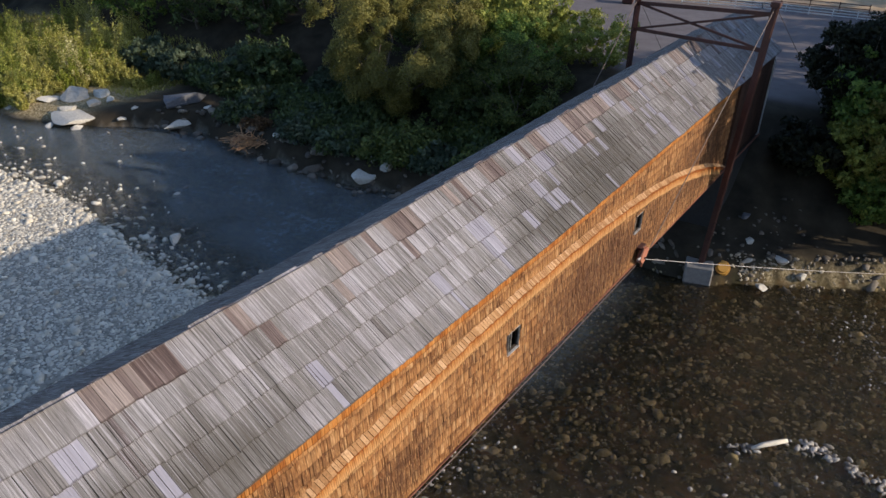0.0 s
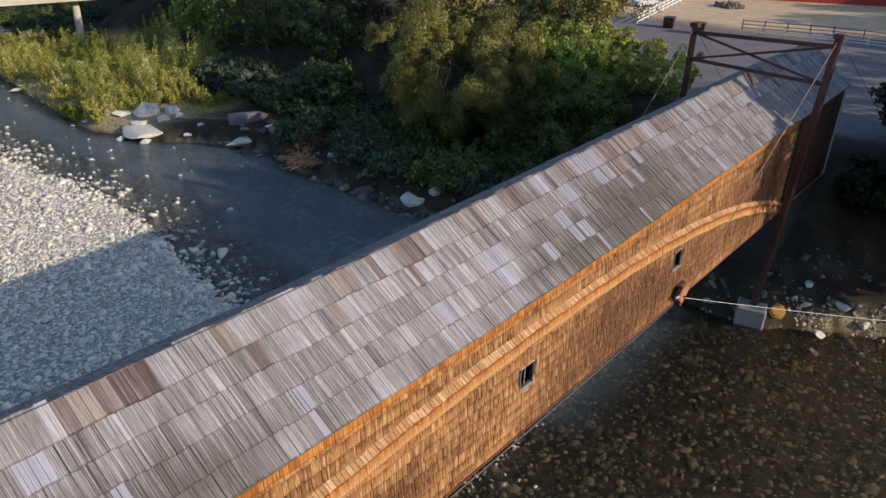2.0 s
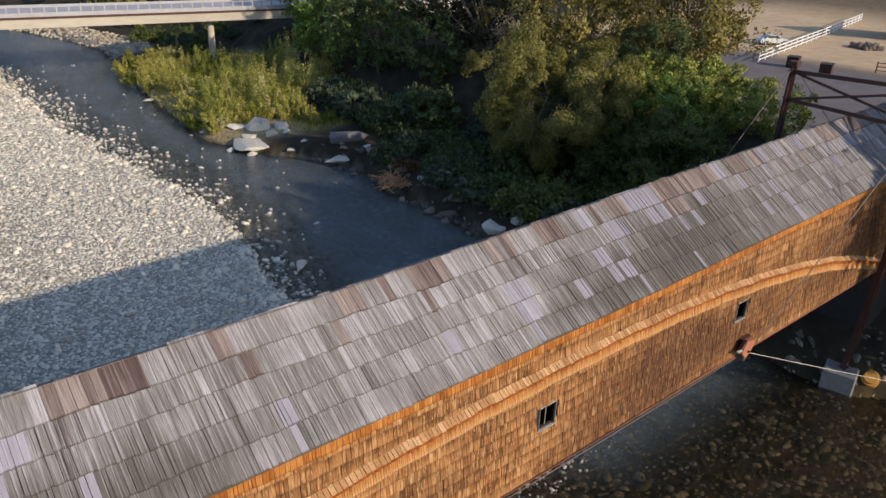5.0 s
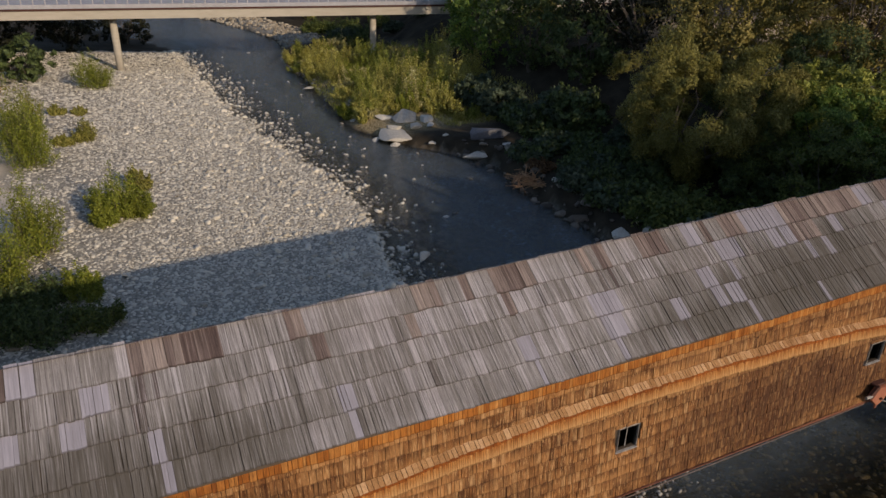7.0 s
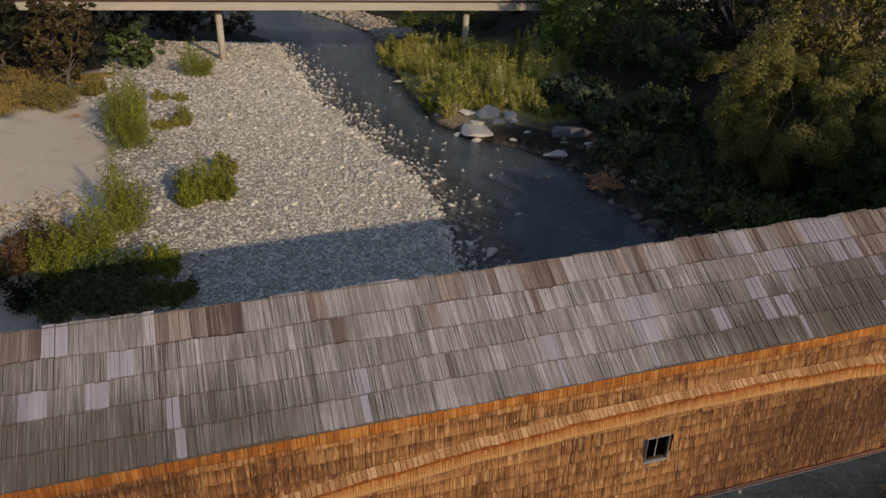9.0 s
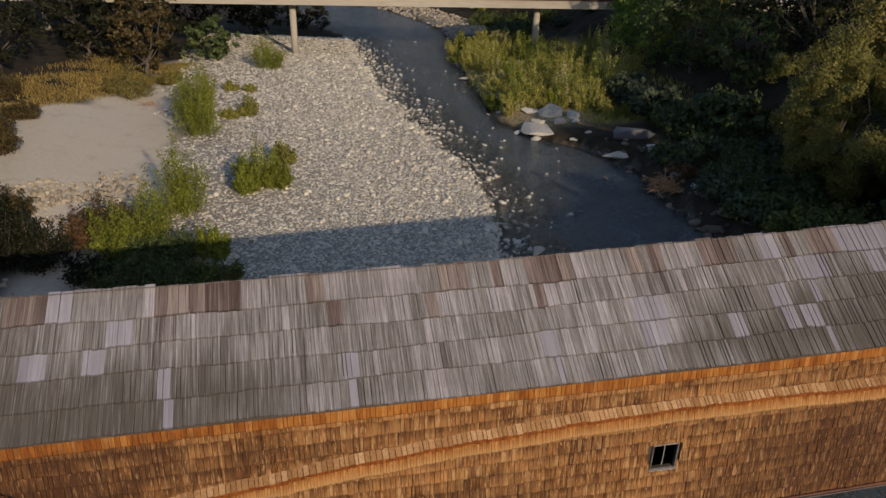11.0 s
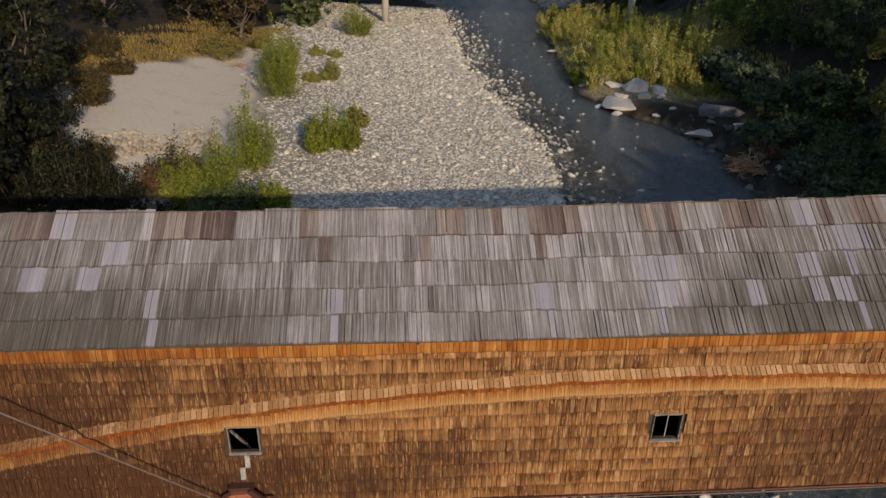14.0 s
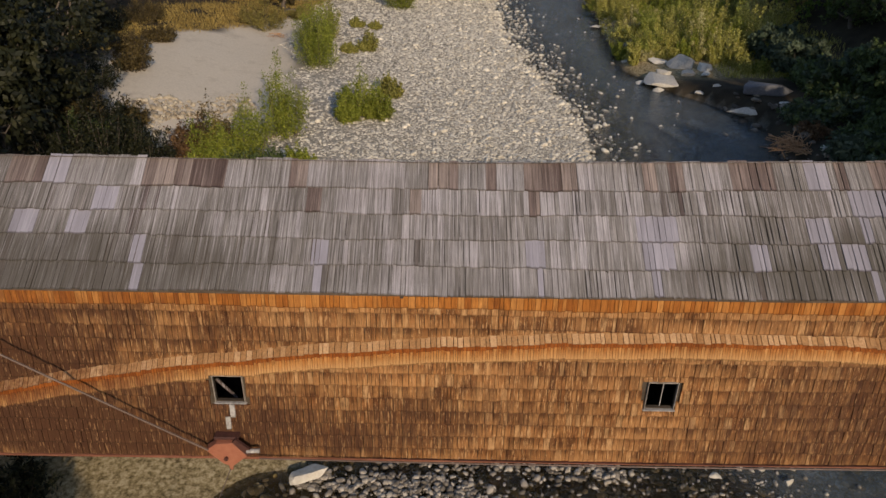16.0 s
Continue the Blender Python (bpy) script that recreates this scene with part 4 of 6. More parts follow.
tops = [tower(23.0, 25.2, 1, "rust-red steel stay tower straddling the bridge on concrete blocks", (25.45, -0.55, 1.2)),
        tower(-23.0, -25.2, -1, "rust-red steel stay tower beside the bridge", (-23.0, -0.72, 3.0))]


def cable(a, b, r, mat, label):
    """One round cable with a slight natural sag."""
    a, b = Vector(a), Vector(b)
    m = (b - a).to_track_quat("Z", "Y").to_matrix()
    n = 9
    vs = [a.lerp(b, i / (n - 1)) - Vector((0, 0, 0.004 * (b - a).length * 4 * (i / (n - 1)) * (1 - i / (n - 1)))) + m @ Vector((r * math.cos(k * math.pi / 3), r * math.sin(k * math.pi / 3), 0)) for i in range(n) for k in range(6)]
    fs = [(6 * i + k, 6 * i + (k + 1) % 6, 6 * i + 6 + (k + 1) % 6, 6 * i + 6 + k) for i in range(n - 1) for k in range(6)]
    return tagged(link_mesh("cable", vs, fs, mat, smooth=True), label, "cable", "stay cables")


def hook(x, inward):
    """A folded plate that gathers the cables; inward is the way to mid-span."""
    h = empty("cable_bracket", "red-painted steel bracket where the cables meet under the bridge wall", "bracket", (x, -0.3, BOTTOM + 0.42), "cable brackets")
    bm = bmesh.new()
    out = [(-0.56, 0.15), (-0.26, 0.38), (0.2, 0.42), (0.54, -0.06), (0.1, -0.46), (-0.14, -0.34)]
    f = [bm.verts.new((u * inward, -0.13, w)) for u, w in out]
    g = [bm.verts.new((u * inward, 0.12, w)) for u, w in out]
    bm.faces.new(f)
    bm.faces.new(g[::-1])
    for i in range(6):
        j = (i + 1) % 6
        bm.faces.new((f[i], g[i], g[j], f[j]))
    bmesh.ops.recalc_face_normals(bm, faces=bm.faces)
    bmesh.ops.bevel(bm, geom=bm.edges[:], offset=0.012, segments=1, affect="EDGES")
    part("plate", bm, M_ORANGE, h)
    # dark pieces added in place of the shaded recess and slot
    part("recess_block", bx(-0.34, 0.34, 0.0, 0.27, 0.40, 0.50, 0.02), M_RUST, h, "dark rusted block standing in for the recess above the plate")
    bm = bmesh.new()
    beam(bm, (0.22 * inward, -0.06, 0.46), (0.66 * inward, -0.06, 0.0), 0.09, 0.2)
    part("slot_bar", bm, M_RUST, h, "dark rusted bar standing in for the slot along the plate")
    part("pin", rod(bmesh.new(), (-0.02, -0.2, -0.12), (-0.02, 0.2, -0.12), 0.06), M_RUST, h)
    part("shackle", rod(bmesh.new(), (0.55 * inward, -0.08, 0.1), (0.9 * inward, -0.08, 0.12), 0.06), M_FRAME, h, "pale clevis on the foot cable")
    part("lug", rod(bmesh.new(), (0.04 * inward, -0.04, -0.40), (0.04 * inward, -0.04, -0.62), 0.07, 0.05), M_ORANGE, h)
    return h


hook(13.05, -1)
hook(-11.33, 1)
for y_, lab in ((-0.45, "taut steel stay cable from tower to bracket"), (WIDTH + 0.45, "taut steel stay cable on the upstream side")):
    cable((13.5, y_, BOTTOM + 0.6), tops[0][0 if y_ < 0 else 1], 0.028, M_CABLE, lab)
    cable((-11.8, y_, BOTTOM + 0.6), tops[1][0 if y_ < 0 else 1], 0.028, M_CABLE, lab)
cable((-10.5, -0.30, BOTTOM + 0.16), (12.3, -0.30, BOTTOM + 0.16), 0.022, M_CABLE, "rusty cable along the foot of the wall")
cable((13.3, -0.4, BOTTOM + 0.1), (32.4, -11.3, 0.9), 0.014, M_PALECABLE, "pale guy cable to the river bank")
cable((-11.3, -0.4, BOTTOM - 0.15), (-14.0, -12.0, 1.2), 0.014, M_CABLE, "thin guy cable down to the gravel")
cable(tops[0][0], (44, -3.5, 7.4), 0.016, M_CABLE, "backstay cable from the tower to the ground")
cable(tops[0][1], (46, 9.5, 7.4), 0.016, M_CABLE, "backstay cable from the tower to the ground")

# concrete footing blocks
for x, y, z0, z1, rot in ((25.55, -0.43, -0.3, 1.22, 16), (25.7, WIDTH + 0.5, -0.5, 3.02, 0), (-22.5, -0.95, 0.6, 3.02, 0), (-25.7, WIDTH + 0.5, 0.6, 3.02, 0)):
    b_ = part("concrete_footing", bx(-0.92, 0.92, -0.88, 0.88, z0, z1, 0.08), M_CONC)
    b_.location, b_.rotation_euler = (x, y, 0), (0, 0, radians(rot))
    tagged(b_, "weathered grey concrete footing block under a steel tower", "footing", "tower footings")
bm = rod(bmesh.new(), (26.75, -1.55, 0.25), (26.2, -1.8, 0.95), 0.53, 0.5, 20)
rod(bm, (26.2, -1.8, 0.95), (26.12, -1.84, 1.04), 0.42, 0.36, 20)
drum = part("float", bm, M_YELLOW)
tagged(drum, "ochre yellow drum leaning on the stony bank", "drum")
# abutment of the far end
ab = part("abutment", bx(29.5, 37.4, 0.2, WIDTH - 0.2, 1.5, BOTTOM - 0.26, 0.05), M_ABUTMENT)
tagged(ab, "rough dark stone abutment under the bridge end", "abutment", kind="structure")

# ---------- stones ----------
RING = np.array([[math.cos(k * math.pi / 3), math.sin(k * math.pi / 3)] for k in range(6)])
def dome(rings):
    """Corners and faces of a stone: six-sided rings from foot to crown, closed on top."""
    v = np.concatenate([np.column_stack([RING * r, np.full(6, z)]) for r, z in rings])
    n = 6 * (len(rings) - 1)
    f = [[k + 6 * j, (k + 1) % 6 + 6 * j, (k + 1) % 6 + 6 * j + 6, k + 6 * j + 6] for j in range(len(rings) - 1) for k in range(6)]
    return v, np.array(f + [[n, n + 1, n + 2, n + 3], [n, n + 3, n + 4, n + 5]])


SMALL_STONE = dome(((1.05, -0.35), (0.66, 0.85)))
LARGE_STONE = dome(((0.92, -0.75), (1.0, 0.12), (0.58, 0.88)))


def stones(name, label, xs, ys, zs, sizes, mat, flat=0.6, category="stones", shape=LARGE_STONE, ragged=0.13):
    """Water-worn stones, each of its own length, tilt and outline, sunk a little into the ground."""
    n = len(xs)
    ang = rng.uniform(0, 2 * np.pi, n)
    sc = np.stack([sizes * rng.uniform(0.85, 1.5, n), sizes * rng.uniform(0.65, 1.0, n), sizes * rng.uniform(0.6, 1.1, n) * flat], -1)
    form, faces = shape
    v = form[None] * (1 + rng.normal(0, ragged, (n, len(form), 1))) * sc[:, None]
    ca, sa = np.cos(ang)[:, None], np.sin(ang)[:, None]
    tilt = rng.normal(0, 0.22, (n, 1))
    vz = v[..., 2] + v[..., 0] * tilt + v[..., 1] * rng.normal(0, 0.22, (n, 1))
    vx, vy = v[..., 0] * ca - v[..., 1] * sa, v[..., 0] * sa + v[..., 1] * ca
    P = np.stack([vx + xs[:, None], vy + ys[:, None], vz + zs[:, None]], -1).reshape(-1, 3)
    F = (faces[None] + (np.arange(n) * len(form))[:, None, None]).reshape(-1, 4)
    ob = leaf_mesh(name, P, F, mat, None)
    return tagged(ob, label, category, kind="stuff")


def scatter(n, x0, x1, y0, y1, keep):
    x, y = rng.uniform(x0, x1, n), rng.uniform(y0, y1, n)
    k = keep(x, y)
    return x[k], y[k]


def packed(x0, x1, y0, y1, step, loose):
    """Places on a shaken grid, so that the stones lie side by side."""
    gx, gy = np.meshgrid(np.arange(x0, x1, step), np.arange(y0, y1, step * 0.87), indexing="ij")
    gx = gx + step * 0.5 * (np.arange(gx.shape[1]) % 2)
    return (gx + rng.uniform(-loose, loose, gx.shape) * step).ravel(), (gy + rng.uniform(-loose, loose, gy.shape) * step).ravel()


def on_bar(x, y):
    d = lerp(SHORE_L, y) + 0.3 - x + 0.9 * wobble(x, y, 0.8) + 0.5 * wobble(x, y, 2.3)
    return (d > 0) & (d < 27.0 + 1.5 * wobble(x, y, 0.5)) & (rng.random(len(x)) < np.clip(1.25 - d / 34, 0.5, 1) * np.clip(0.3 + d / 1.8, 0, 1))


for step, y0, y1 in ((0.22, 10, 44), (0.25, 44, 70), (0.31, 70, 121)):
    sx, sy = packed(-25, 9, y0, y1, step, 0.42)
    k = on_bar(sx, sy)
    sx, sy = sx[k], sy[k]
    size = step * np.clip(rng.lognormal(-0.76, 0.32, len(sx)), 0.26, 1.1)
    stones("cobbles", "pale sun-bleached river cobbles on the gravel bar", sx, sy, terrain(sx, sy) + size * 0.16, size, M_STONE, 0.34, shape=SMALL_STONE)
# larger stones lying on the bar, and those that stand out of the water along it
sx, sy = scatter(2400, -24, 9, 12, 118, lambda x, y: on_bar(x, y) & (rng.random(len(x)) < np.clip(1.1 - (lerp(SHORE_L, y) - x) / 14, 0.15, 1)))
size = np.clip(rng.lognormal(-1.5, 0.22, len(sx)), 0.14, 0.34)
stones("large_cobbles", "larger pale cobbles lying on the gravel bar", sx, sy, terrain(sx, sy) + size * 0.3, size, M_STONE)
sx, sy = scatter(26000, -6, 22, 13, 122, lambda x, y: (x > lerp(SHORE_L, y) - 1.2) & (x < lerp(SHORE_R, y) - 2) & (rng.random(len(x)) < (0.75 + 0.55 * wobble(x, y, 0.5)) * np.exp(-np.maximum(0, x - lerp(SHORE_L, y) + 0.4) / np.interp(y, [20, 45, 70, 110], [1.7, 1.5, 2.3, 1.6]))))
size = np.clip(rng.lognormal(-1.95, 0.42, len(sx)), 0.07, 0.42)
stones("shore_stones", "stones standing in the shallow edge of the river", sx, sy, np.maximum(terrain(sx, sy) + size * 0.2, size * rng.uniform(-0.42, 0.12, len(sx))), size, M_STONE, 0.6)
sx, sy = scatter(70, 3, 20, 30, 118, lambda x, y: (x > lerp(SHORE_L, y)) & (x < lerp(SHORE_R, y)) & (rng.random(len(x)) < 0.6))
stones("river_stones", "single pale stones breaking the water", sx, sy, 0 * sx - 0.04, rng.uniform(0.12, 0.34, len(sx)), M_WETSTONE, 0.5)
sx, sy = scatter(2400, 8, 34, 119, 160, lambda x, y: (x > lerp(SHORE_R, y)) & (x < lerp(SHORE_R, y) + 8))
size = np.clip(rng.lognormal(-1.3, 0.3, len(sx)), 0.15, 0.6)
stones("far_cobbles", "tan cobbles on the bank beyond the road bridge", sx, sy, terrain(sx, sy) + size * 0.2, size, M_TANSTONE)
# bed of the shallows below the bridge
sx, sy = scatter(5000, -4, 12, 12, 75, lambda x, y: (x > lerp(SHORE_L, y)) & (x < lerp(SHORE_L, y) + 5.5))
size = np.clip(rng.lognormal(-1.75, 0.45, len(sx)), 0.06, 0.5)
stones("bar_bed_stones", "dark stones under the shallow water beside the gravel bar", sx, sy, np.minimum(terrain(sx, sy), -0.05 - size * 0.5), size, M_DARKSTONE, 0.5, shape=SMALL_STONE)
sx, sy = scatter(17000, -14, 33, -22, 8, lambda x, y: (x > lerp(SHORE_L, y)) & (x < lerp(SHORE_R, y)))
size = np.clip(rng.lognormal(-2.3, 0.45, len(sx)), 0.045, 0.40)
stones("bed_stones", "dark algae-covered stones on the river bed", sx, sy, terrain(sx, sy), size, M_BED, 0.55, shape=SMALL_STONE)
sx, sy = scatter(1000, 18, 35, -13, 3, lambda x, y: (x > lerp(SHORE_R, y) - 0.6) & (x < lerp(SHORE_R, y) + 2.1))
size = np.clip(rng.lognormal(-2.0, 0.45, len(sx)), 0.06, 0.40)
stones("bank_bed_stones", "wet stones on the bank by the footing, darkened for tree shade", sx, sy, terrain(sx, sy), size, M_DARKSTONE, 0.6)


def strip_stones(pts, n, spread, lo, hi):
    t = rng.random(n)
    i = np.linspace(0, 1, len(pts))
    x = np.interp(t, i, [p[0] for p in pts]) + rng.normal(0, spread, n)
    y = np.interp(t, i, [p[1] for p in pts]) + rng.normal(0, spread, n)
    s = rng.uniform(lo, hi, n)
    return x, y, s


for k, (pts, n, spread, lo, hi) in enumerate((
        ([(-10.9, 5.4), (-8.0, 4.9), (-5.5, 5.2), (-3.5, 4.4)], 420, 0.4, 0.05, 0.17),
        ([(-8.0, 6.6), (-3.6, 6.3), (0.5, 6.2), (2.0, 5.9)], 260, 0.35, 0.05, 0.17),
        ([(12.6, -9.2), (13.0, -10.4), (12.6, -11.6), (11.9, -13.5), (10.8, -15)], 130, 0.2, 0.05, 0.19),
        ([(10.5, -7.0), (11.3, -7.8)], 25, 0.2, 0.06, 0.15),
        ([(-9.0, 4.0), (0.0, 4.5), (9.0, 5.5)], 500, 1.3, 0.03, 0.11),
        ([(3.0, -4.0), (8.0, -8.0), (10.0, -11.0)], 50, 1.6, 0.05, 0.17),
        ([(25.0, -8.0), (26.0, -11.0), (22.0, -13.0), (18, -15)], 130, 1.6, 0.03, 0.10),
        ([(27.0, -2.1), (27.3, -3.4), (28.5, -5.2), (29.5, -7.4), (32.0, -10.4)], 200, 0.3, 0.03, 0.15),
        ([(17.0, 68.0), (16.7, 78.0), (17.0, 92.0), (17.3, 104.0)], 170, 0.5, 0.08, 0.3),
        ([(29.0, -0.5), (31.0, -3.0), (33.5, -5.0)], 50, 1.3, 0.05, 0.18))):
    x, y, s = strip_stones(pts, n, spread, lo, hi)
    stones("pebble_strip", "strip of pale pebbles lying in the shallow river", x, y, np.maximum(terrain(x, y), 0.0) + s * 0.1, s, M_TANSTONE if k == 7 else M_DARKSTONE if k == 9 else M_WETSTONE, category="pebbles", ragged=0.34 if k == 7 else 0.13)
sx, sy = scatter(480, 21, 32, 20, 56, lambda x, y: np.abs(x - lerp(SHORE_R, y) - 0.6) < 1.6)
size = np.clip(rng.lognormal(-1.3, 0.5, len(sx)), 0.1, 0.7)
stones("bank_stones", "grey stones along the shaded wooded bank", sx, sy, np.maximum(terrain(sx, sy), -0.05), size, M_DARKSTONE)
sx, sy = scatter(3400, -36, -18, 32, 56, lambda x, y: (np.abs((x + 26.5) * 0.72 - (y - 44) * 0.69) < 2.3 + 0.9 * np.sin(x)) & (np.abs((x + 27) * 0.69 + (y - 42) * 0.72) < 7.5))
stones("riprap", "broken tan rubble heaped along the sandy bank", sx, sy, terrain(sx, sy) + 0.05, np.clip(rng.lognormal(-2.1, 0.5, len(sx)), 0.05, 0.36), M_TANSTONE, 0.8, "rubble")
sx, sy = scatter(900, -31, -19, 27, 42, lambda x, y: wobble(x, y, 0.9) + rng.normal(0, 0.4, len(x)) > 0.1)
stones("rubble", "broken tan rubble strewn over the sand by the shrubs", sx, sy, terrain(sx, sy) + 0.02, np.clip(rng.lognormal(-2.2, 0.5, len(sx)), 0.05, 0.4), M_TANSTONE, 0.7, "rubble")


def boulder(x, y, z, sx_, sy_, sz_, rot, mat, label, seed, group="bank boulders"):
    r2 = np.random.default_rng(seed)
    bm = bmesh.new()
    bmesh.ops.create_icosphere(bm, subdivisions=3, radius=1.0)
    offs = r2.uniform(-1, 1, 3) * 10
    cuts = [(Vector(r2.normal(0, 1, 3)).normalized(), r2.uniform(0.38, 0.75)) for _ in range(16)]
    for v in bm.verts:
        p = v.co.copy()
        for n_, d_ in cuts:
            k = p.dot(n_) - d_
            if k > 0:
                p -= n_ * k
        p *= 1 + 0.05 * noise.noise(p * 2.0 + Vector(offs))
        v.co = p
    ob = part("boulder", bm, mat, smooth=False)
    ob.location, ob.rotation_euler, ob.scale = (x, y, z), (0, 0, rot), (sx_, sy_, sz_)
    return tagged(ob, label, "boulder", group)


PALE_L, DARK_L = "pale flat granite boulder at the water's edge", "dark grey rounded boulder on the shaded bank"
for i, (x, y, a, b_, c_, rot, mat, lab) in enumerate((
        (17.4, 59.6, 3.9, 3.0, 0.55, 0.2, M_BOULDER, PALE_L), (20.6, 64.2, 1.8, 1.6, 1.15, 0.9, M_BOULDER, PALE_L), (22.6, 63.0, 1.5, 1.1, 0.85, 2.0, M_BOULDER, PALE_L),
        (18.4, 65.6, 1.5, 0.9, 0.5, 0.1, M_BOULDER, PALE_L), (22.0, 60.4, 0.7, 0.6, 0.5, 1.0, M_BOULDER, PALE_L), (17.9, 61.3, 1.2, 0.9, 0.6, 2.4, M_BOULDER, PALE_L), (20.2, 60.4, 1.1, 0.7, 0.5, 0.4, M_BOULDER, PALE_L), (15.4, 60.6, 0.9, 0.6, 0.3, 0.8, M_BOULDER, PALE_L), (22.9, 63.4, 0.9, 0.7, 0.6, 0.1, M_BOULDER, PALE_L), (16.6, 58.0, 0.9, 0.7, 0.35, 1.4, M_BOULDER, PALE_L),
        (25.2, 52.4, 3.3, 2.0, 1.1, -0.2, M_DARKROCK, DARK_L), (22.9, 49.8, 2.4, 1.0, 0.6, -0.15, M_BOULDER, PALE_L), (19.9, 55.5, 0.75, 0.5, 0.35, 0.5, M_BOULDER, PALE_L),
        (21.4, 55.3, 0.7, 0.3, 0.2, 0.1, M_BOULDER, PALE_L), (25.6, 49.2, 0.75, 0.4, 0.28, 0.1, M_BOULDER, PALE_L), (24.0, 35.4, 0.9, 0.6, 0.45, 0.4, M_DARKROCK, DARK_L),
        (23.4, 27.3, 1.5, 1.0, 0.7, -0.3, M_BOULDER, PALE_L), (25.2, 27.5, 0.9, 0.6, 0.4, 0.5, M_BOULDER, PALE_L), (24.7, 25.6, 0.9, 0.7, 0.45, 0.2, M_BOULDER, PALE_L),
        (27.4, 26.9, 0.8, 0.7, 0.9, 0.7, M_DARKROCK, DARK_L), (26.4, 25.2, 0.7, 0.5, 0.4, 1.7, M_DARKROCK, DARK_L), (29.4, 25.0, 0.9, 0.7, 0.6, 0.3, M_DARKROCK, DARK_L),
        (7.7, 31.0, 0.65, 0.5, 0.4, 0.3, M_BOULDER, "single pale boulder in the dark water"), (-10.55, 5.55, 0.85, 0.6, 0.4, 0.5, M_BOULDER, "large pale boulder among pebbles below the bridge"),
        (15.4, 87.0, 1.2, 0.5, 0.35, 0.1, M_BOULDER, PALE_L), (15.2, 67.9, 0.6, 0.4, 0.25, 0.3, M_BOULDER, PALE_L), (24.2, 38.0, 0.5, 0.4, 0.3, 0.9, M_BOULDER, PALE_L),
        (26.4, 38.4, 0.7, 0.5, 0.45, 0.9, M_DARKROCK, DARK_L), (29.8, -2.5, 0.5, 0.4, 0.35, 0.9, M_BOULDER, "pale rock on the stony bank by the footing"), (26.7, -4.35, 0.6, 0.45, 0.4, 0.2, M_BOULDER, "pale rock on the stony bank by the footing"), (28.6, -4.9, 0.75, 0.5, 0.45, 1.2, M_BOULDER, "pale rock on the stony bank by the footing"), (29.0, -6.2, 0.5, 0.4, 0.35, 0.2, M_BOULDER, "pale rock on the stony bank by the footing"), (27.6, -3.0, 0.4, 0.3, 0.3, 2.2, M_BOULDER, "pale rock on the stony bank by the footing"),
        (31.5, -1.5, 0.6, 0.45, 0.3, 0.2, M_DARKROCK, "dark rock under the bridge end"), (5.6, 5.9, 0.3, 0.2, 0.14, 0.2, M_BOULDER, "small pale stone in the shallows"), (8.4, 5.6, 0.35, 0.2, 0.15, 0.4, M_BOULDER, "small pale stone in the shallows"))):
    boulder(x, y, float(max(terrain(x, y), 0)) + c_ * 0.35, a * 1.08, b_ * 1.08, c_ * 0.95, rot, mat, lab, 100 + i)

# driftwood
bm = bmesh.new()
pts = [Vector((10.9, -7.75, 0.16)), Vector((11.42, -8.14, 0.2)), Vector((11.95, -8.58, 0.2)), Vector((12.45, -9.0, 0.18))]
rings = []
for i, r_ in enumerate((0.08, 0.12, 0.13, 0.09)):
    side = Vector((0.62, 0.78, 0))
    rings.append([bm.verts.new(pts[i] + (side * math.cos(a) + Vector((0, 0, 1)) * math.sin(a)) * r_ * (1 + 0.12 * math.sin(3 * a + i))) for a in [k * math.pi / 6 for k in range(12)]])
for p, q in zip(rings[:-1], rings[1:]):
    for k in range(12):
        bm.faces.new((p[k], p[(k + 1) % 12], q[(k + 1) % 12], q[k]))
bm.faces.new(rings[0][::-1])
bm.faces.new(rings[-1])
tagged(part("driftwood_log", bm, M_LOG, smooth=True), "bleached slightly curved driftwood log lying in the shallows", "log")


def twig_pile(x, y, z, n, spread, length, label):
    bm = bmesh.new()
    for _ in range(n):
        p = Vector((x + random.gauss(0, spread), y + random.gauss(0, spread * 0.7), z + abs(random.gauss(0, 0.25))))
        d = Vector((random.gauss(0, 1), random.gauss(0, 1), random.gauss(0.05, 0.22))).normalized() * random.uniform(0.4, 1) * length
        rod(bm, p - d / 2, p + d / 2, random.uniform(0.02, 0.06), 0.014, 5)
    return tagged(part("driftwood", bm, M_TWIG), label, "driftwood")


twig_pile(24.4, 40.9, 0.7, 420, 1.2, 2.6, "tangled pile of dry brown driftwood on the bank")
twig_pile(29.5, 30.5, 1.2, 50, 1.0, 2.4, "bare grey fallen branches on the shaded bank")
for k, (x, y) in enumerate(((-25.5, 73),)):
    twig_pile(x, y, float(terrain(x, y)) + 0.1, 14, 0.5, 1.6, "scattered dry sticks on the sand")

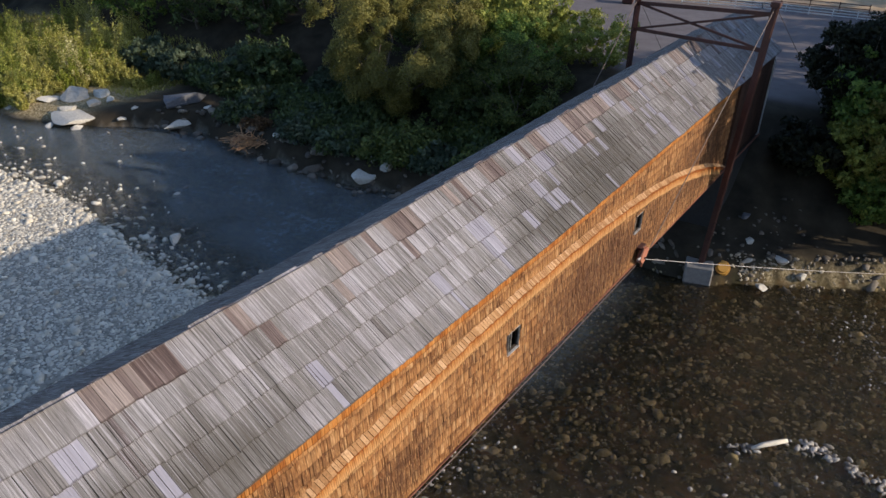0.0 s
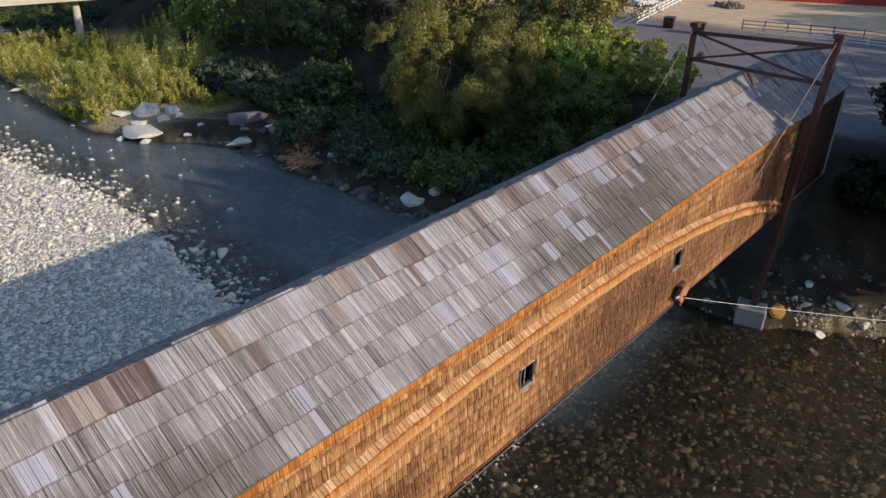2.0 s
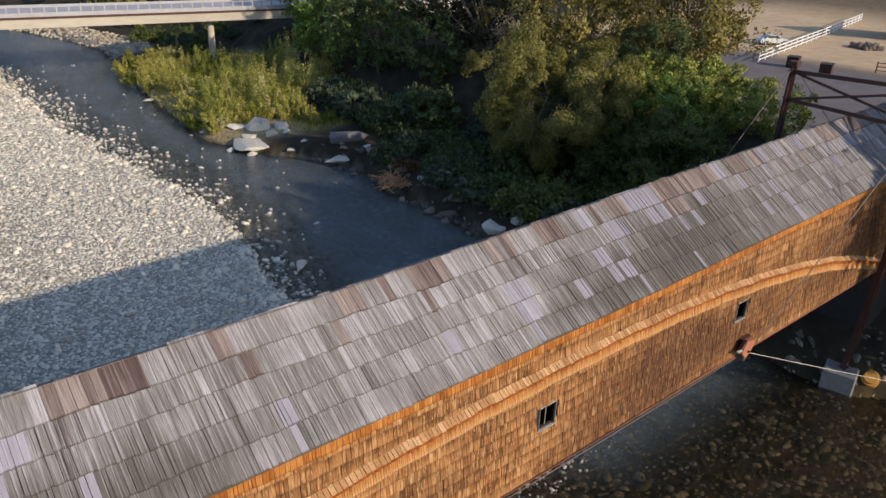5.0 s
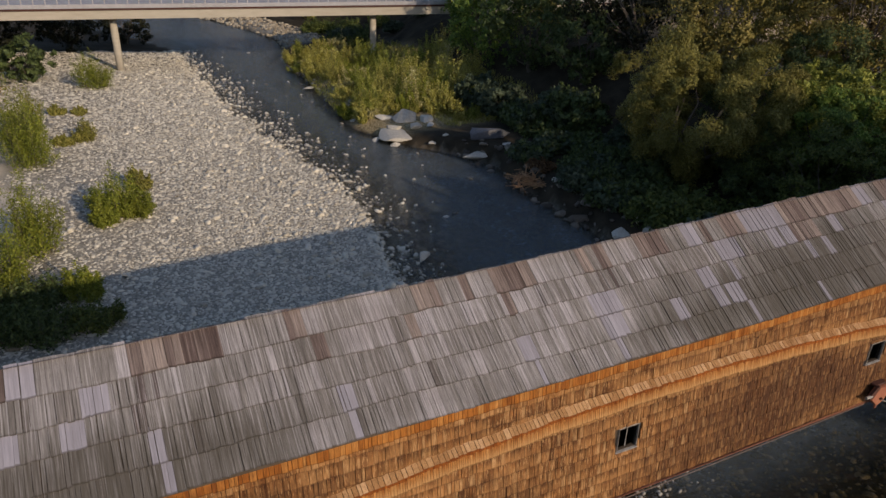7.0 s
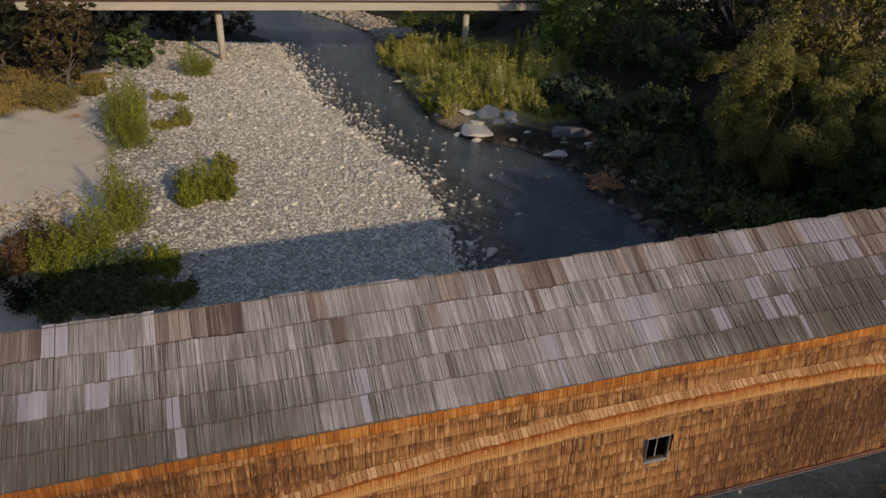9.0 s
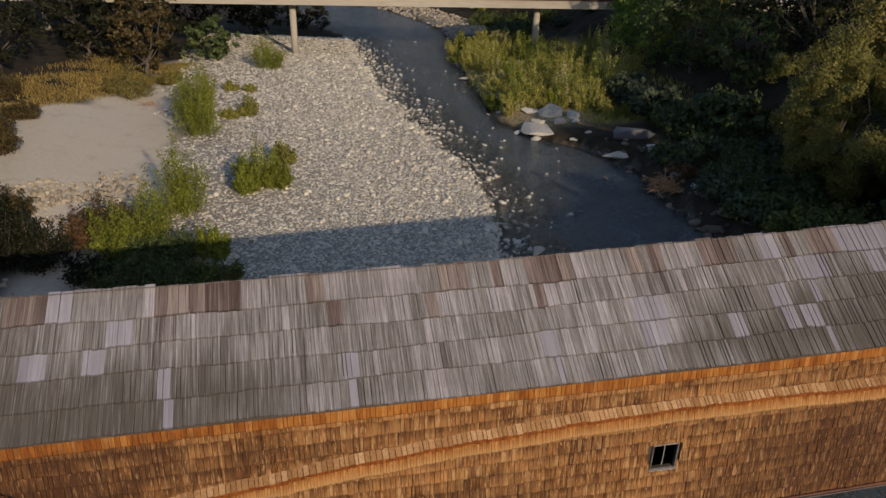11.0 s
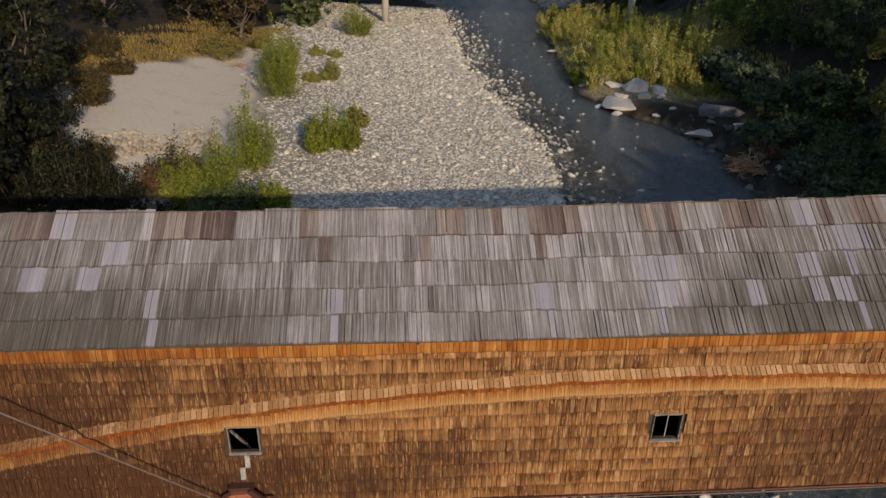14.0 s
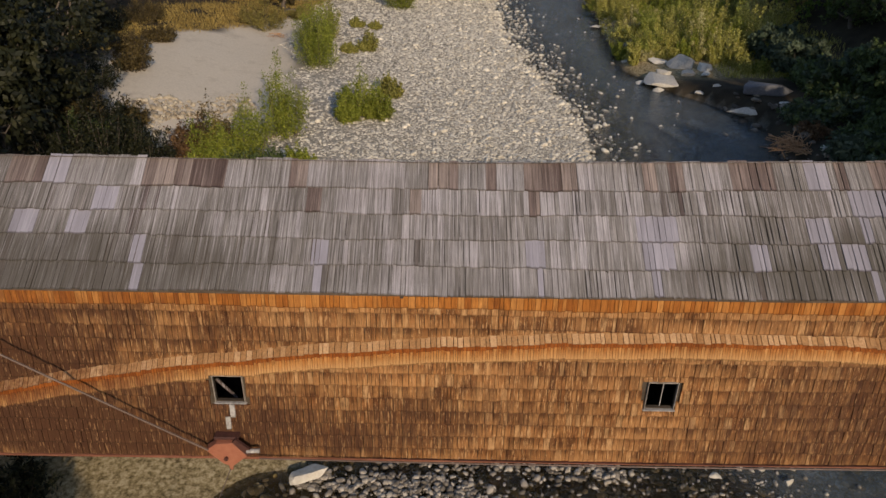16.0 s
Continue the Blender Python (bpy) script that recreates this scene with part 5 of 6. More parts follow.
# ---------- foliage ----------
def leaves(centers, radii, per, size, squash=0.8, droop=0.0, seed=1, out=None):
    """Leaf blades round clump centres: four corners each, bent along the middle."""
    r = np.random.default_rng(seed)
    n = len(centers)
    cnt = per
    c = np.repeat(centers, cnt, 0)
    rad = np.repeat(radii, cnt, 0)[:, None]
    d = r.normal(0, 1, (n * cnt, 3))
    d /= np.linalg.norm(d, axis=1, keepdims=True)
    d[:, 2] = np.where(r.random(n * cnt) < 0.35, np.abs(d[:, 2]), d[:, 2])
    p = c + d * rad * (r.random((n * cnt, 1)) ** 0.36) * np.array([1, 1, squash])
    p[:, 2] -= droop * r.random(n * cnt) * np.repeat(radii, cnt, 0)
    a = r.normal(0, 1, (n * cnt, 3)) + np.array([0, 0, -droop])
    a /= np.linalg.norm(a, axis=1, keepdims=True)
    face = d if out is None else 0.4 * d + np.repeat(out, cnt, 0)
    b = np.cross(a, face + r.normal(0, 0.22, (n * cnt, 3)))
    b /= np.linalg.norm(b, axis=1, keepdims=True) + 1e-9
    s = size * r.uniform(0.6, 1.3, (n * cnt, 1))
    fold = np.cross(a, b) * s * 0.16
    v = np.stack([p - a * s * 0.6, p + b * s * 0.34 + fold, p + a * s * 0.6, p - b * s * 0.34 + fold], 1).reshape(-1, 3)
    f = np.arange(n * cnt * 4).reshape(-1, 4)
    return v, f


def branch(bm, a, b, r0, r1, kink, rnd, seg=6):
    a, b = Vector(a), Vector(b)
    pts = [a.lerp(b, t) + Vector((rnd.gauss(0, kink), rnd.gauss(0, kink), rnd.gauss(0, kink * 0.5))) * (1 if 0 < t < 1 else 0) for t in (0, 0.33, 0.66, 1)]
    for i in range(3):
        k0, k1 = i / 3, (i + 1) / 3
        rod(bm, pts[i], pts[i + 1], r0 + (r1 - r0) * k0, r0 + (r1 - r0) * k1, seg)


def tree(x, y, height, radius, mat, label, clumps=90, per=260, size=0.22, low=0.25, seed=1, droop=0.3, z=None, group="riverside trees", lean=(0, 0), clump_r=0.2, kind="tree", squash=0.85, shell=0.45, sprays=6, hang=0.0):
    """A tapered trunk, limbs out to the boughs, and a crown of boughs, each of several leafy sprays, with gaps."""
    z = float(terrain(x, y)) - 0.1 if z is None else z
    rnd = random.Random(seed)
    r = np.random.default_rng(seed)
    t = empty(kind, label, kind, (x, y, z), group)
    fork = Vector((lean[0] * 0.4, lean[1] * 0.4, height * max(low, 0.12)))
    d = r.normal(0, 1, (clumps, 3))
    d /= np.linalg.norm(d, axis=1, keepdims=True)
    rr = r.uniform(shell, 1.0, (clumps, 1)) ** 0.6
    span = height * (1 - low) / 2
    c = d * rr * np.array([radius, radius, span]) * (1 + 0.18 * np.sin(d[:, :1] * 7 + seed) + 0.15 * np.cos(d[:, 1:2] * 9 + seed)) * 0.88
    c[:, :2] *= 1 + hang * np.minimum(0, d[:, 2:])         # a crown that narrows towards its hanging foot
    c += np.array([lean[0], lean[1], height * low + span])
    c[:, 2] = np.maximum(c[:, 2], height * 0.06 + 0.3)
    rad = r.uniform(0.6, 1.25, clumps) * radius * clump_r * 1.35
    bm = bmesh.new()
    branch(bm, (0, 0, 0), fork, max(0.05, height * 0.026), height * 0.018, radius * 0.03, rnd, 9)
    for k in range(0, clumps, max(1, clumps // 14)):
        branch(bm, fork, c[k], height * 0.011, 0.015, radius * 0.06, rnd, 5)
    part("trunk", bm, M_BARK, t)
    e = r.normal(0, 1, (clumps * sprays, 3)) + np.repeat(d, sprays, 0) * 0.9 + np.array([0, 0, 0.35])
    e /= np.linalg.norm(e, axis=1, keepdims=True)
    big = np.repeat(rad, sprays)
    sc = np.repeat(c, sprays, 0) + e * big[:, None] * r.uniform(0.5, 1.0, (clumps * sprays, 1)) * np.array([1, 1, squash])
    sc[:, 2] = np.maximum(sc[:, 2] - droop * r.random(clumps * sprays) ** 2 * big, 0.25)
    v, f = leaves(sc, big * r.uniform(0.30, 0.52, clumps * sprays), max(4, per // sprays), size, squash, droop, seed, e)
    leaf_mesh("crown", v, f, mat, t)
    return t


def shrub(x, y, height, radius, mat, label, seed, per=60, stems=50, size=0.2, group="bar shrubs", feathery=False):
    """Thin stems fanning from the ground, with leaves all along them; feathery ones are upright and ragged."""
    z = float(terrain(x, y)) - 0.05
    r = np.random.default_rng(seed)
    t = empty("shrub", label, "shrub", (x, y, z), group)
    a = r.uniform(0, 2 * np.pi, stems)
    q = np.sqrt(r.random(stems)) * radius
    lump = 0.75 + 0.35 * np.sin(a * 2 + seed) * np.cos(a * 3 + 2 * seed)
    h = height * r.uniform(0.55, 1.1, stems) * (1 - 0.45 * (q / radius) ** 2) * lump
    root = np.stack([np.cos(a) * q * 0.55, np.sin(a) * q * 0.55, 0 * h], -1)
    tip = np.stack([np.cos(a) * q + r.normal(0, 0.15, stems), np.sin(a) * q + r.normal(0, 0.15, stems), h], -1)
    bm = bmesh.new()
    for k in range(0, stems, 2):
        rod(bm, root[k], tip[k], 0.03, 0.006, 4)
    part("stem", bm, M_BARK, t)["kind"] = "stuff"
    k = stems * per
    f = r.random((k, 1)) ** 0.7
    base = np.repeat(root, per, 0) * (1 - f) + np.repeat(tip, per, 0) * f
    wide = (0.24 if feathery else 0.3) * radius * (1.15 - 0.7 * f)
    d = r.normal(0, 1, (k, 3))
    p = base + d * wide * np.array([0.6, 0.6, 0.5])
    p[:, 2] = np.maximum(p[:, 2], 0.05)
    ax = r.normal(0, 1, (k, 3)) * (0.85 if feathery else 1.0) + np.array([0, 0, 0.5 if feathery else 0.2])
    ax /= np.linalg.norm(ax, axis=1, keepdims=True)
    b = np.cross(ax, d)
    b /= np.linalg.norm(b, axis=1, keepdims=True) + 1e-9
    s = size * r.uniform(0.6, 1.3, (k, 1))
    wdt = 0.27 if feathery else 0.36
    fold = np.cross(ax, b) * s * 0.12
    v = np.stack([p - ax * s * 0.6, p + b * s * wdt + fold, p + ax * s * 0.6, p - b * s * wdt + fold], 1).reshape(-1, 3)
    leaf_mesh("foliage", v, np.arange(k * 4).reshape(-1, 4), mat, t)
    return t


# the great oak and its neighbours on the wooded bank
tree(34.0, 32.8, 12.8, 7.5, M_GREATOAK, "large spreading oak with olive-green hanging foliage on the wooded bank", 62, 2600, 0.145, 0.10, 11, 0.6, lean=(-0.3, -1.6), clump_r=0.165, squash=0.95, shell=0.78, sprays=12, hang=0.62)
tree(46.5, 42.0, 15.0, 8.4, M_OAKBROWN, "broad olive-brown oak behind the great oak", 90, 240, 0.30, 0.05, 10, 0.5, clump_r=0.17)
tree(54, 33, 15, 9.0, M_OAKBROWN, "broad olive-brown tree beside the gravel yard", 110, 260, 0.28, 0.1, 12, 0.3, clump_r=0.16)
tree(47, 26, 5.5, 5, M_MEADOW, "low yellow-green tree by the bridge", 70, 200, 0.26, 0.1, 13, 0.3, clump_r=0.18)
for i, (x, y, h, r_, m_, lab) in enumerate((
        (36, 20, 7, 5.0, M_THICK, "broad-leaved green thicket tree below the bridge"), (45, 17.5, 4.6, 4.4, M_MEADOW, "yellow-green thicket tree beside the bridge"), (40.5, 23.5, 7.0, 4.6, M_BRIGHT, "bright green thicket tree below the bridge"), (42.5, 26.5, 7.2, 4.2, M_MEADOW, "yellow-green thicket tree beside the oak"),
        (35, 25.5, 4.4, 3.2, M_DARKLEAF, "dark green streamside thicket"), (38, 27, 5, 4.5, M_DARKLEAF, "dark green streamside thicket"), (32, 33, 3.4, 3.0, M_DARKLEAF, "dark green streamside thicket"),
        (47, 30, 9, 5.0, M_DARKLEAF, "dark green tree behind the oak"), (42, 31, 6, 5.0, M_DARKLEAF, "dark green thicket under the oak"), (34, 49, 5, 4.0, M_DARKLEAF, "dark green tree in the shade of the bank"), (33, 51, 4.5, 3.4, M_GREY, "grey-green willow on the shaded bank"),
        (41, 58, 9, 5.0, M_DARKLEAF, "dark green tree on the bank"), (31, 60, 4.0, 3.2, M_GREY, "grey-green willow on the shaded bank"), (31, 66, 4.2, 3.2, M_GREY, "grey-green willow on the shaded bank"),
        (46, 54, 15, 7.5, M_SHADELEAF, "tall dark oak on the wooded slope"), (50, 64, 16, 8, M_SHADELEAF, "tall dark oak on the wooded slope"), (40, 68, 12, 6, M_DARKLEAF, "dark green tree on the wooded slope"),
        (38, 78, 12, 5.5, M_BRIGHT, "green poplar by the road bridge"), (48, 78, 15, 7, M_OAK, "tall oak on the wooded slope"), (58, 50, 15, 7.5, M_OAK, "tall oak on the wooded slope"), (66, 42, 13, 6.5, M_AUTUMN, "olive-brown tree beside the gravel yard"),
        (60, 70, 17, 8, M_DARKLEAF, "tall dark oak on the wooded slope"), (45, 92, 12, 6, M_BRIGHT, "green tree beside the road bridge"), (58, 92, 16, 8, M_DARKLEAF, "tall dark oak on the wooded slope"))):
    near = y < 32
    tree(x, y, h, r_, m_, lab, 70 if h < 12 else 90, 260 if near else 84, 0.18 if near else 0.36, 0.08, 30 + i, 0.3, clump_r=0.17)

# undergrowth of the shaded bank
thick = [shrub(30.5, 40, 2.6, 2.4, M_DARKLEAF, "dark green undergrowth on the shaded bank", 180, 40, 36, 0.34, "bank undergrowth"), shrub(29.5, 46, 2.4, 2.2, M_GREY, "grey-green undergrowth on the shaded bank", 181, 46, 44, 0.32, "bank undergrowth"),
         shrub(34, 23, 3.0, 2.6, M_THICK, "green broad-leaved undergrowth on the shaded bank", 182, 56, 36, 0.3, "bank undergrowth")]
rt = random.Random(4)
for i in range(60):
    y = rt.uniform(17, 58)
    x = float(lerp(SHORE_R, y)) + 2.6 + rt.uniform(0, 1) ** 1.3 * 13
    k = 2 if y < 30 and rt.random() < 0.7 else rt.choice((0, 0, 1))
    if y > 46:                                            # open ground round the boulders
        x = max(x, 31.0)
    copy_thing(thick[k], pose(x, y, float(terrain(x, y)) - 0.1, 0, 0, rt.uniform(0, 360)) )
for i in range(22):                                        # scrub beyond the road bridge
    y = rt.uniform(111, 130)
    x = float(lerp(SHORE_R, y)) + 5 + rt.uniform(0, 26)
    copy_thing(thick[rt.choice((0, 1, 2))], pose(x, y, float(terrain(x, y)) - 0.1, 0, 0, rt.uniform(0, 360)))
for i in range(16):
    y = rt.uniform(-24, -8)
    x = float(lerp(SHORE_R, y)) + 3.5 + rt.uniform(0, 10)
    copy_thing(thick[0], pose(x, y, float(terrain(x, y)) - 0.1, 0, 0, rt.uniform(0, 360)))

shrub(24.8, 41.4, 1.2, 1.4, M_RUSTLEAF, "dead rust-brown brush caught on the bank", 196, 60, 40, 0.2, "bank undergrowth")
# sunlit willows on the bench
for i, (x, y, h, r_) in enumerate(((20.5, 69.5, 3.4, 2.6), (22.5, 69.5, 4.4, 3.0), (18.8, 70.5, 3.2, 2.4), (25.5, 68.2, 5.0, 3.0), (26, 72, 5.2, 3.2), (21.5, 75, 4.2, 3.0), (18.5, 78, 3.2, 2.6), (24.5, 80, 4.6, 3.2),
                                   (29, 77, 5.6, 3.4), (20.5, 84.5, 3.6, 2.8), (27.5, 86, 4.4, 3.2), (19, 91, 3.2, 2.8), (24, 92, 3.8, 3.0), (18.5, 98, 3.0, 2.6), (23, 99, 3.4, 2.8), (29, 95, 4.6, 3.2), (19.5, 106, 2.6, 2.4), (25, 108, 3.0, 2.6), (36, 90, 5.5, 3.4), (34, 77, 6.0, 3.4), (33, 84, 5.5, 3.4), (31, 71.5, 5.2, 3.0), (17.6, 68, 2.0, 1.8), (15.8, 70.5, 1.8, 1.6), (26, 66.2, 3.2, 1.8), (16.3, 66.8, 1.2, 1.3), (22.4, 67.4, 2.0, 1.2), (27.2, 62.5, 2.2, 1.6))):
    for j in range(3):
        q = 2.1 * j + i
        shrub(x + 0.62 * r_ * math.cos(q), y + 0.62 * r_ * math.sin(q), h * (1.35, 1.1, 0.8)[(i + j) % 3], r_ * (0.62, 0.75, 0.55)[(i + 2 * j) % 3], (M_WILLOW, M_MEADOW, M_WILLOW, M_BARLEAF, M_WILLOW, M_OAK, M_WILLOW, M_BARLEAF, M_MEADOW, M_STRAW, M_WILLOW)[(3 * i + 2 * j) % 11], "sunlit yellow-green willow shrub on the low bench", 200 + i + 40 * j, 95, 34, 0.17, "bench willows", True)
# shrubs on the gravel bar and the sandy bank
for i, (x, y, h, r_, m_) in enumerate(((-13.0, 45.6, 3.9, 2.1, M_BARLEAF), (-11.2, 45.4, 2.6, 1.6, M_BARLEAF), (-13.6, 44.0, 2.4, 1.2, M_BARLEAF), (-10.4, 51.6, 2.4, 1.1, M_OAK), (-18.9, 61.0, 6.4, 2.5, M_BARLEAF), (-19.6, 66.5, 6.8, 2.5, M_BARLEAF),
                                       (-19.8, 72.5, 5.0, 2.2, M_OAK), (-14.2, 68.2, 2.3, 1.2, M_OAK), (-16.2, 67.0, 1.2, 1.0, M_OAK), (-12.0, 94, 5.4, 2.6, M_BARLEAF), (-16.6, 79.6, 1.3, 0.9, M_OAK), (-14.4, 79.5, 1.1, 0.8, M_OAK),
                                       (-20.0, 34.4, 5.6, 2.6, M_BARLEAF), (-23.2, 36.4, 3.6, 2.3, M_AUTUMN), (-18.2, 40.4, 6.2, 2.2, M_BARLEAF), (-21.4, 32.6, 4.0, 2.4, M_BARLEAF), (-15.4, 32.2, 2.4, 1.2, M_BARLEAF), (-29.0, 31.5, 4.0, 2.4, M_SHADELEAF), (-21.2, 3.2, 2.2, 1.9, M_SHADELEAF), (-33, 36.5, 3.6, 2.4, M_AUTUMN), (-31.4, 34, 3.0, 2.2, M_DARKLEAF), (-35.4, 40, 3.6, 2.6, M_AUTUMN), (-31.6, 31, 4.5, 2.6, M_SHADELEAF), (-29.6, 38.6, 2.2, 1.3, M_AUTUMN), (-35, 45, 3.6, 2.4, M_SHADELEAF), (-34, 51, 2.6, 1.8, M_AUTUMN), (-36, 56, 2.6, 2.0, M_AUTUMN), (-35.4, 62, 2.2, 1.8, M_AUTUMN),
                                       (-20.0, 32, 3.0, 2.2, M_DARKLEAF), (-28.0, 77, 4.6, 3.0, M_OAKBROWN), (-40, 70, 3.6, 2.8, M_AUTUMN), (-42, 64, 3.4, 2.8, M_SHADELEAF), (-24.5, 84, 2.6, 1.8, M_OAKBROWN), (-17.6, 32.6, 2.4, 1.6, M_DARKLEAF), (-30.8, 36.0, 5.0, 2.4, M_SHADELEAF), (-27.8, 34.2, 3.6, 2.0, M_SHADELEAF), (-33.2, 37.6, 5.4, 2.6, M_SHADELEAF), (-26.2, 32.0, 3.0, 2.0, M_SHADELEAF), (-20.6, 28.6, 3.0, 2.3, M_DARKLEAF), (-17.8, 28.0, 2.7, 2.1, M_DARKLEAF), (-15.0, 28.4, 2.4, 1.7, M_THICK), (-22.6, 29.8, 2.2, 1.8, M_SHADELEAF), (-18.8, 30.6, 2.8, 2.1, M_DARKLEAF), (-24.4, 35.2, 3.2, 1.9, M_RUSTLEAF), (-22.4, 35.0, 3.4, 1.8, M_OAKBROWN))):
    shrub(x, y, h * (1.15 if i < 17 else 1), r_, m_, "rust-brown half-dry shrub at the edge of the sand" if m_ in (M_AUTUMN, M_RUSTLEAF) else "dark shaded shrub at the foot of the bank" if m_ is M_SHADELEAF else "bushy green willow shrub growing on the gravel bar", 300 + i, 150 if m_ is M_BARLEAF else 60, 56, 0.15 if m_ is M_BARLEAF else 0.2, feathery=True)
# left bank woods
for i, (x, y, h, r_, m_, lab) in enumerate(((-36, 94, 9, 5, M_SHADELEAF, "dusty dark tree at the edge of the dry grass"), (-28, 90, 12, 4.6, M_AUTUMN, "thin brown half-bare tree on the sandy bank"), (-44, 84, 12, 6.5, M_SHADELEAF, "dark oak on the far sandy bank"),
        (-50, 68, 13, 7, M_SHADELEAF, "dark oak on the far sandy bank"), (-46, 54, 12, 6.5, M_SHADELEAF, "dark oak on the far sandy bank"), (-42, 42, 11, 6, M_SHADELEAF, "dark oak on the far sandy bank"), (-36, 30, 10, 6, M_SHADELEAF, "dark oak near the bridge end"),
        (-34, 18, 11, 6, M_SHADELEAF, "dark oak near the bridge end"), (-56, 92, 15, 8, M_SHADELEAF, "tall dark oak on the far sandy bank"), (-40, 106, 13, 7, M_SHADELEAF, "oak beside the road bridge"), (-25, 118, 9, 6, M_SHADELEAF, "dark woods beyond the road bridge"), (-14, 123, 8, 6, M_SHADELEAF, "dark woods beyond the road bridge"), (-36, 116, 11, 6, M_SHADELEAF, "dark woods beyond the road bridge"), (-5, 130, 8, 5, M_SHADELEAF, "dark woods beyond the road bridge"), (-28, 101, 9, 4.5, M_SHADELEAF, "dark shrub oak beside the road bridge"),
        (-35, 31, 11, 4.0, M_SHADELEAF, "dark oak at the edge of the sand"), (-22, 9, 6, 4.5, M_SHADELEAF, "dark shrub under the bridge end"), (-36, 35, 11, 5.2, M_SHADELEAF, "dark oak near the bridge end"), (-40, 50, 13, 6, M_SHADELEAF, "dark oak on the far sandy bank"), (-60, 50, 15, 8, M_SHADELEAF, "tall dark oak on the far sandy bank"), (-52, 34, 14, 8, M_SHADELEAF, "tall dark oak on the far sandy bank"), (-20, 99, 6, 3.5, M_DARKLEAF, "green shrub oak beside the road bridge"))):
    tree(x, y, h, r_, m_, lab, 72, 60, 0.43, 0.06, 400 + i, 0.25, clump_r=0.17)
# trees of the near right bank; tall and farther ones added unseen for shade
# the blackish tree at x 46.5 stands in for shade on the road
for i, (x, y, h, r_, m_) in enumerate(((38.5, -10, 10, 4.4, M_OAK), (42.6, -4.8, 8.6, 3.9, M_SHADELEAF), (116, -14, 15, 9, M_DARKLEAF), (132, -12, 16, 9, M_DARKLEAF), (149, -8, 16, 9, M_DARKLEAF), (45, -13, 13, 6, M_DARKLEAF), (50, -8, 9, 4.5, M_SHADELEAF), (47, -5.8, 6.0, 3.4, M_SHADELEAF), (46.5, -3.9, 6.5, 2.8, M_SHADELEAF), (36, -14.5, 12, 4.8, M_SHADELEAF), (37, -3.6, 3.6, 2.6, M_SHADELEAF), (37.2, -15.5, 24, 7.6, M_SHADELEAF), (47, -17, 22, 6, M_SHADELEAF), (36.4, -9.2, 4, 2.4, M_BRIGHT), (40.5, -8, 9, 4.0, M_BRIGHT), (37.9, -7.2, 6, 3.0, M_MEADOW), (60, -15, 12.5, 6.5, M_DARKLEAF), (72, -15, 11, 6.5, M_DARKLEAF), (84, -14, 11, 6.5, M_DARKLEAF), (96, -12, 11, 6.5, M_DARKLEAF), (41.4, -23, 27, 7.2, M_DARKLEAF), (52, -24, 24, 7, M_DARKLEAF))):
    tree(x, y, h, r_, m_, "dense green tree of the near bank, some added unseen for shade", 110, 44 if x > 55 or h > 14 else 90, 0.5 if x > 55 and h < 15 else 0.28 if h < 15 else 1.0, 0.42 if h == 12 else 0.05 if h < 20 and y > -14 else 0.18 if y > -18 else 0.36, 500 + i, 0.3, lean=(-3.4, 0) if h == 12 else (0, 0), clump_r=0.18 if h < 15 else 0.24)
# tall unseen trees of the near left bank, added to shade the wall foot
for i, (x, y, h, r_) in enumerate(((-14, -25, 16.5, 6), (-22, -27, 18, 6))):
    tree(x, y, h, r_, M_DARKLEAF, "tall dark oak, unseen, added to shade the wall foot", 80, 70, 0.7, 0.1, 540 + i, 0.3, clump_r=0.22)
# far woods
far_kinds = [tree(-70, 140, 15, 8, M_DARKLEAF, "dark oak in the far woods", 50, 36, 1.2, 0.06, 600, 0.2, group="far woods"), tree(60, 130, 14, 8, M_OAK, "oak in the far woods", 50, 36, 1.2, 0.06, 601, 0.2, group="far woods")]
rf = random.Random(8)
for i in range(36):
    if i < 26:
        x, y = rf.uniform(-95, 110), rf.uniform(125, 190)
    elif i < 38:
        x, y = rf.uniform(-110, -62), rf.uniform(0, 120)
    else:
        x, y = rf.uniform(60, 120), rf.uniform(62, 120)
    if lerp(SHORE_L, y) - 6 < x < lerp(SHORE_R, y) + 6:
        continue
    copy_thing(far_kinds[i % 2], pose(x, y, float(terrain(x, y)) - 0.2, 0, 0, rf.uniform(0, 360)))


def grass(name, label, n, x0, x1, y0, y1, keep, h, mat):
    x, y = scatter(n, x0, x1, y0, y1, keep)
    z = terrain(x, y)
    k = len(x)
    a = rng.uniform(0, 2 * np.pi, k)
    hh = h * rng.uniform(0.5, 1.3, k)
    lx, ly = rng.normal(0, 0.35, k) * hh, rng.normal(0, 0.35, k) * hh
    wd = 0.035 * np.ones(k)
    v = np.stack([np.stack([x - np.cos(a) * wd, y - np.sin(a) * wd, z], -1), np.stack([x + np.cos(a) * wd, y + np.sin(a) * wd, z], -1),
                  np.stack([x + lx + np.cos(a) * wd * .4, y + ly + np.sin(a) * wd * .4, z + hh], -1), np.stack([x + lx - np.cos(a) * wd * .4, y + ly - np.sin(a) * wd * .4, z + hh], -1)], 1).reshape(-1, 3)
    ob = leaf_mesh(name, v, np.arange(k * 4).reshape(-1, 4), mat, None)
    return tagged(ob, label, "grass", kind="stuff")


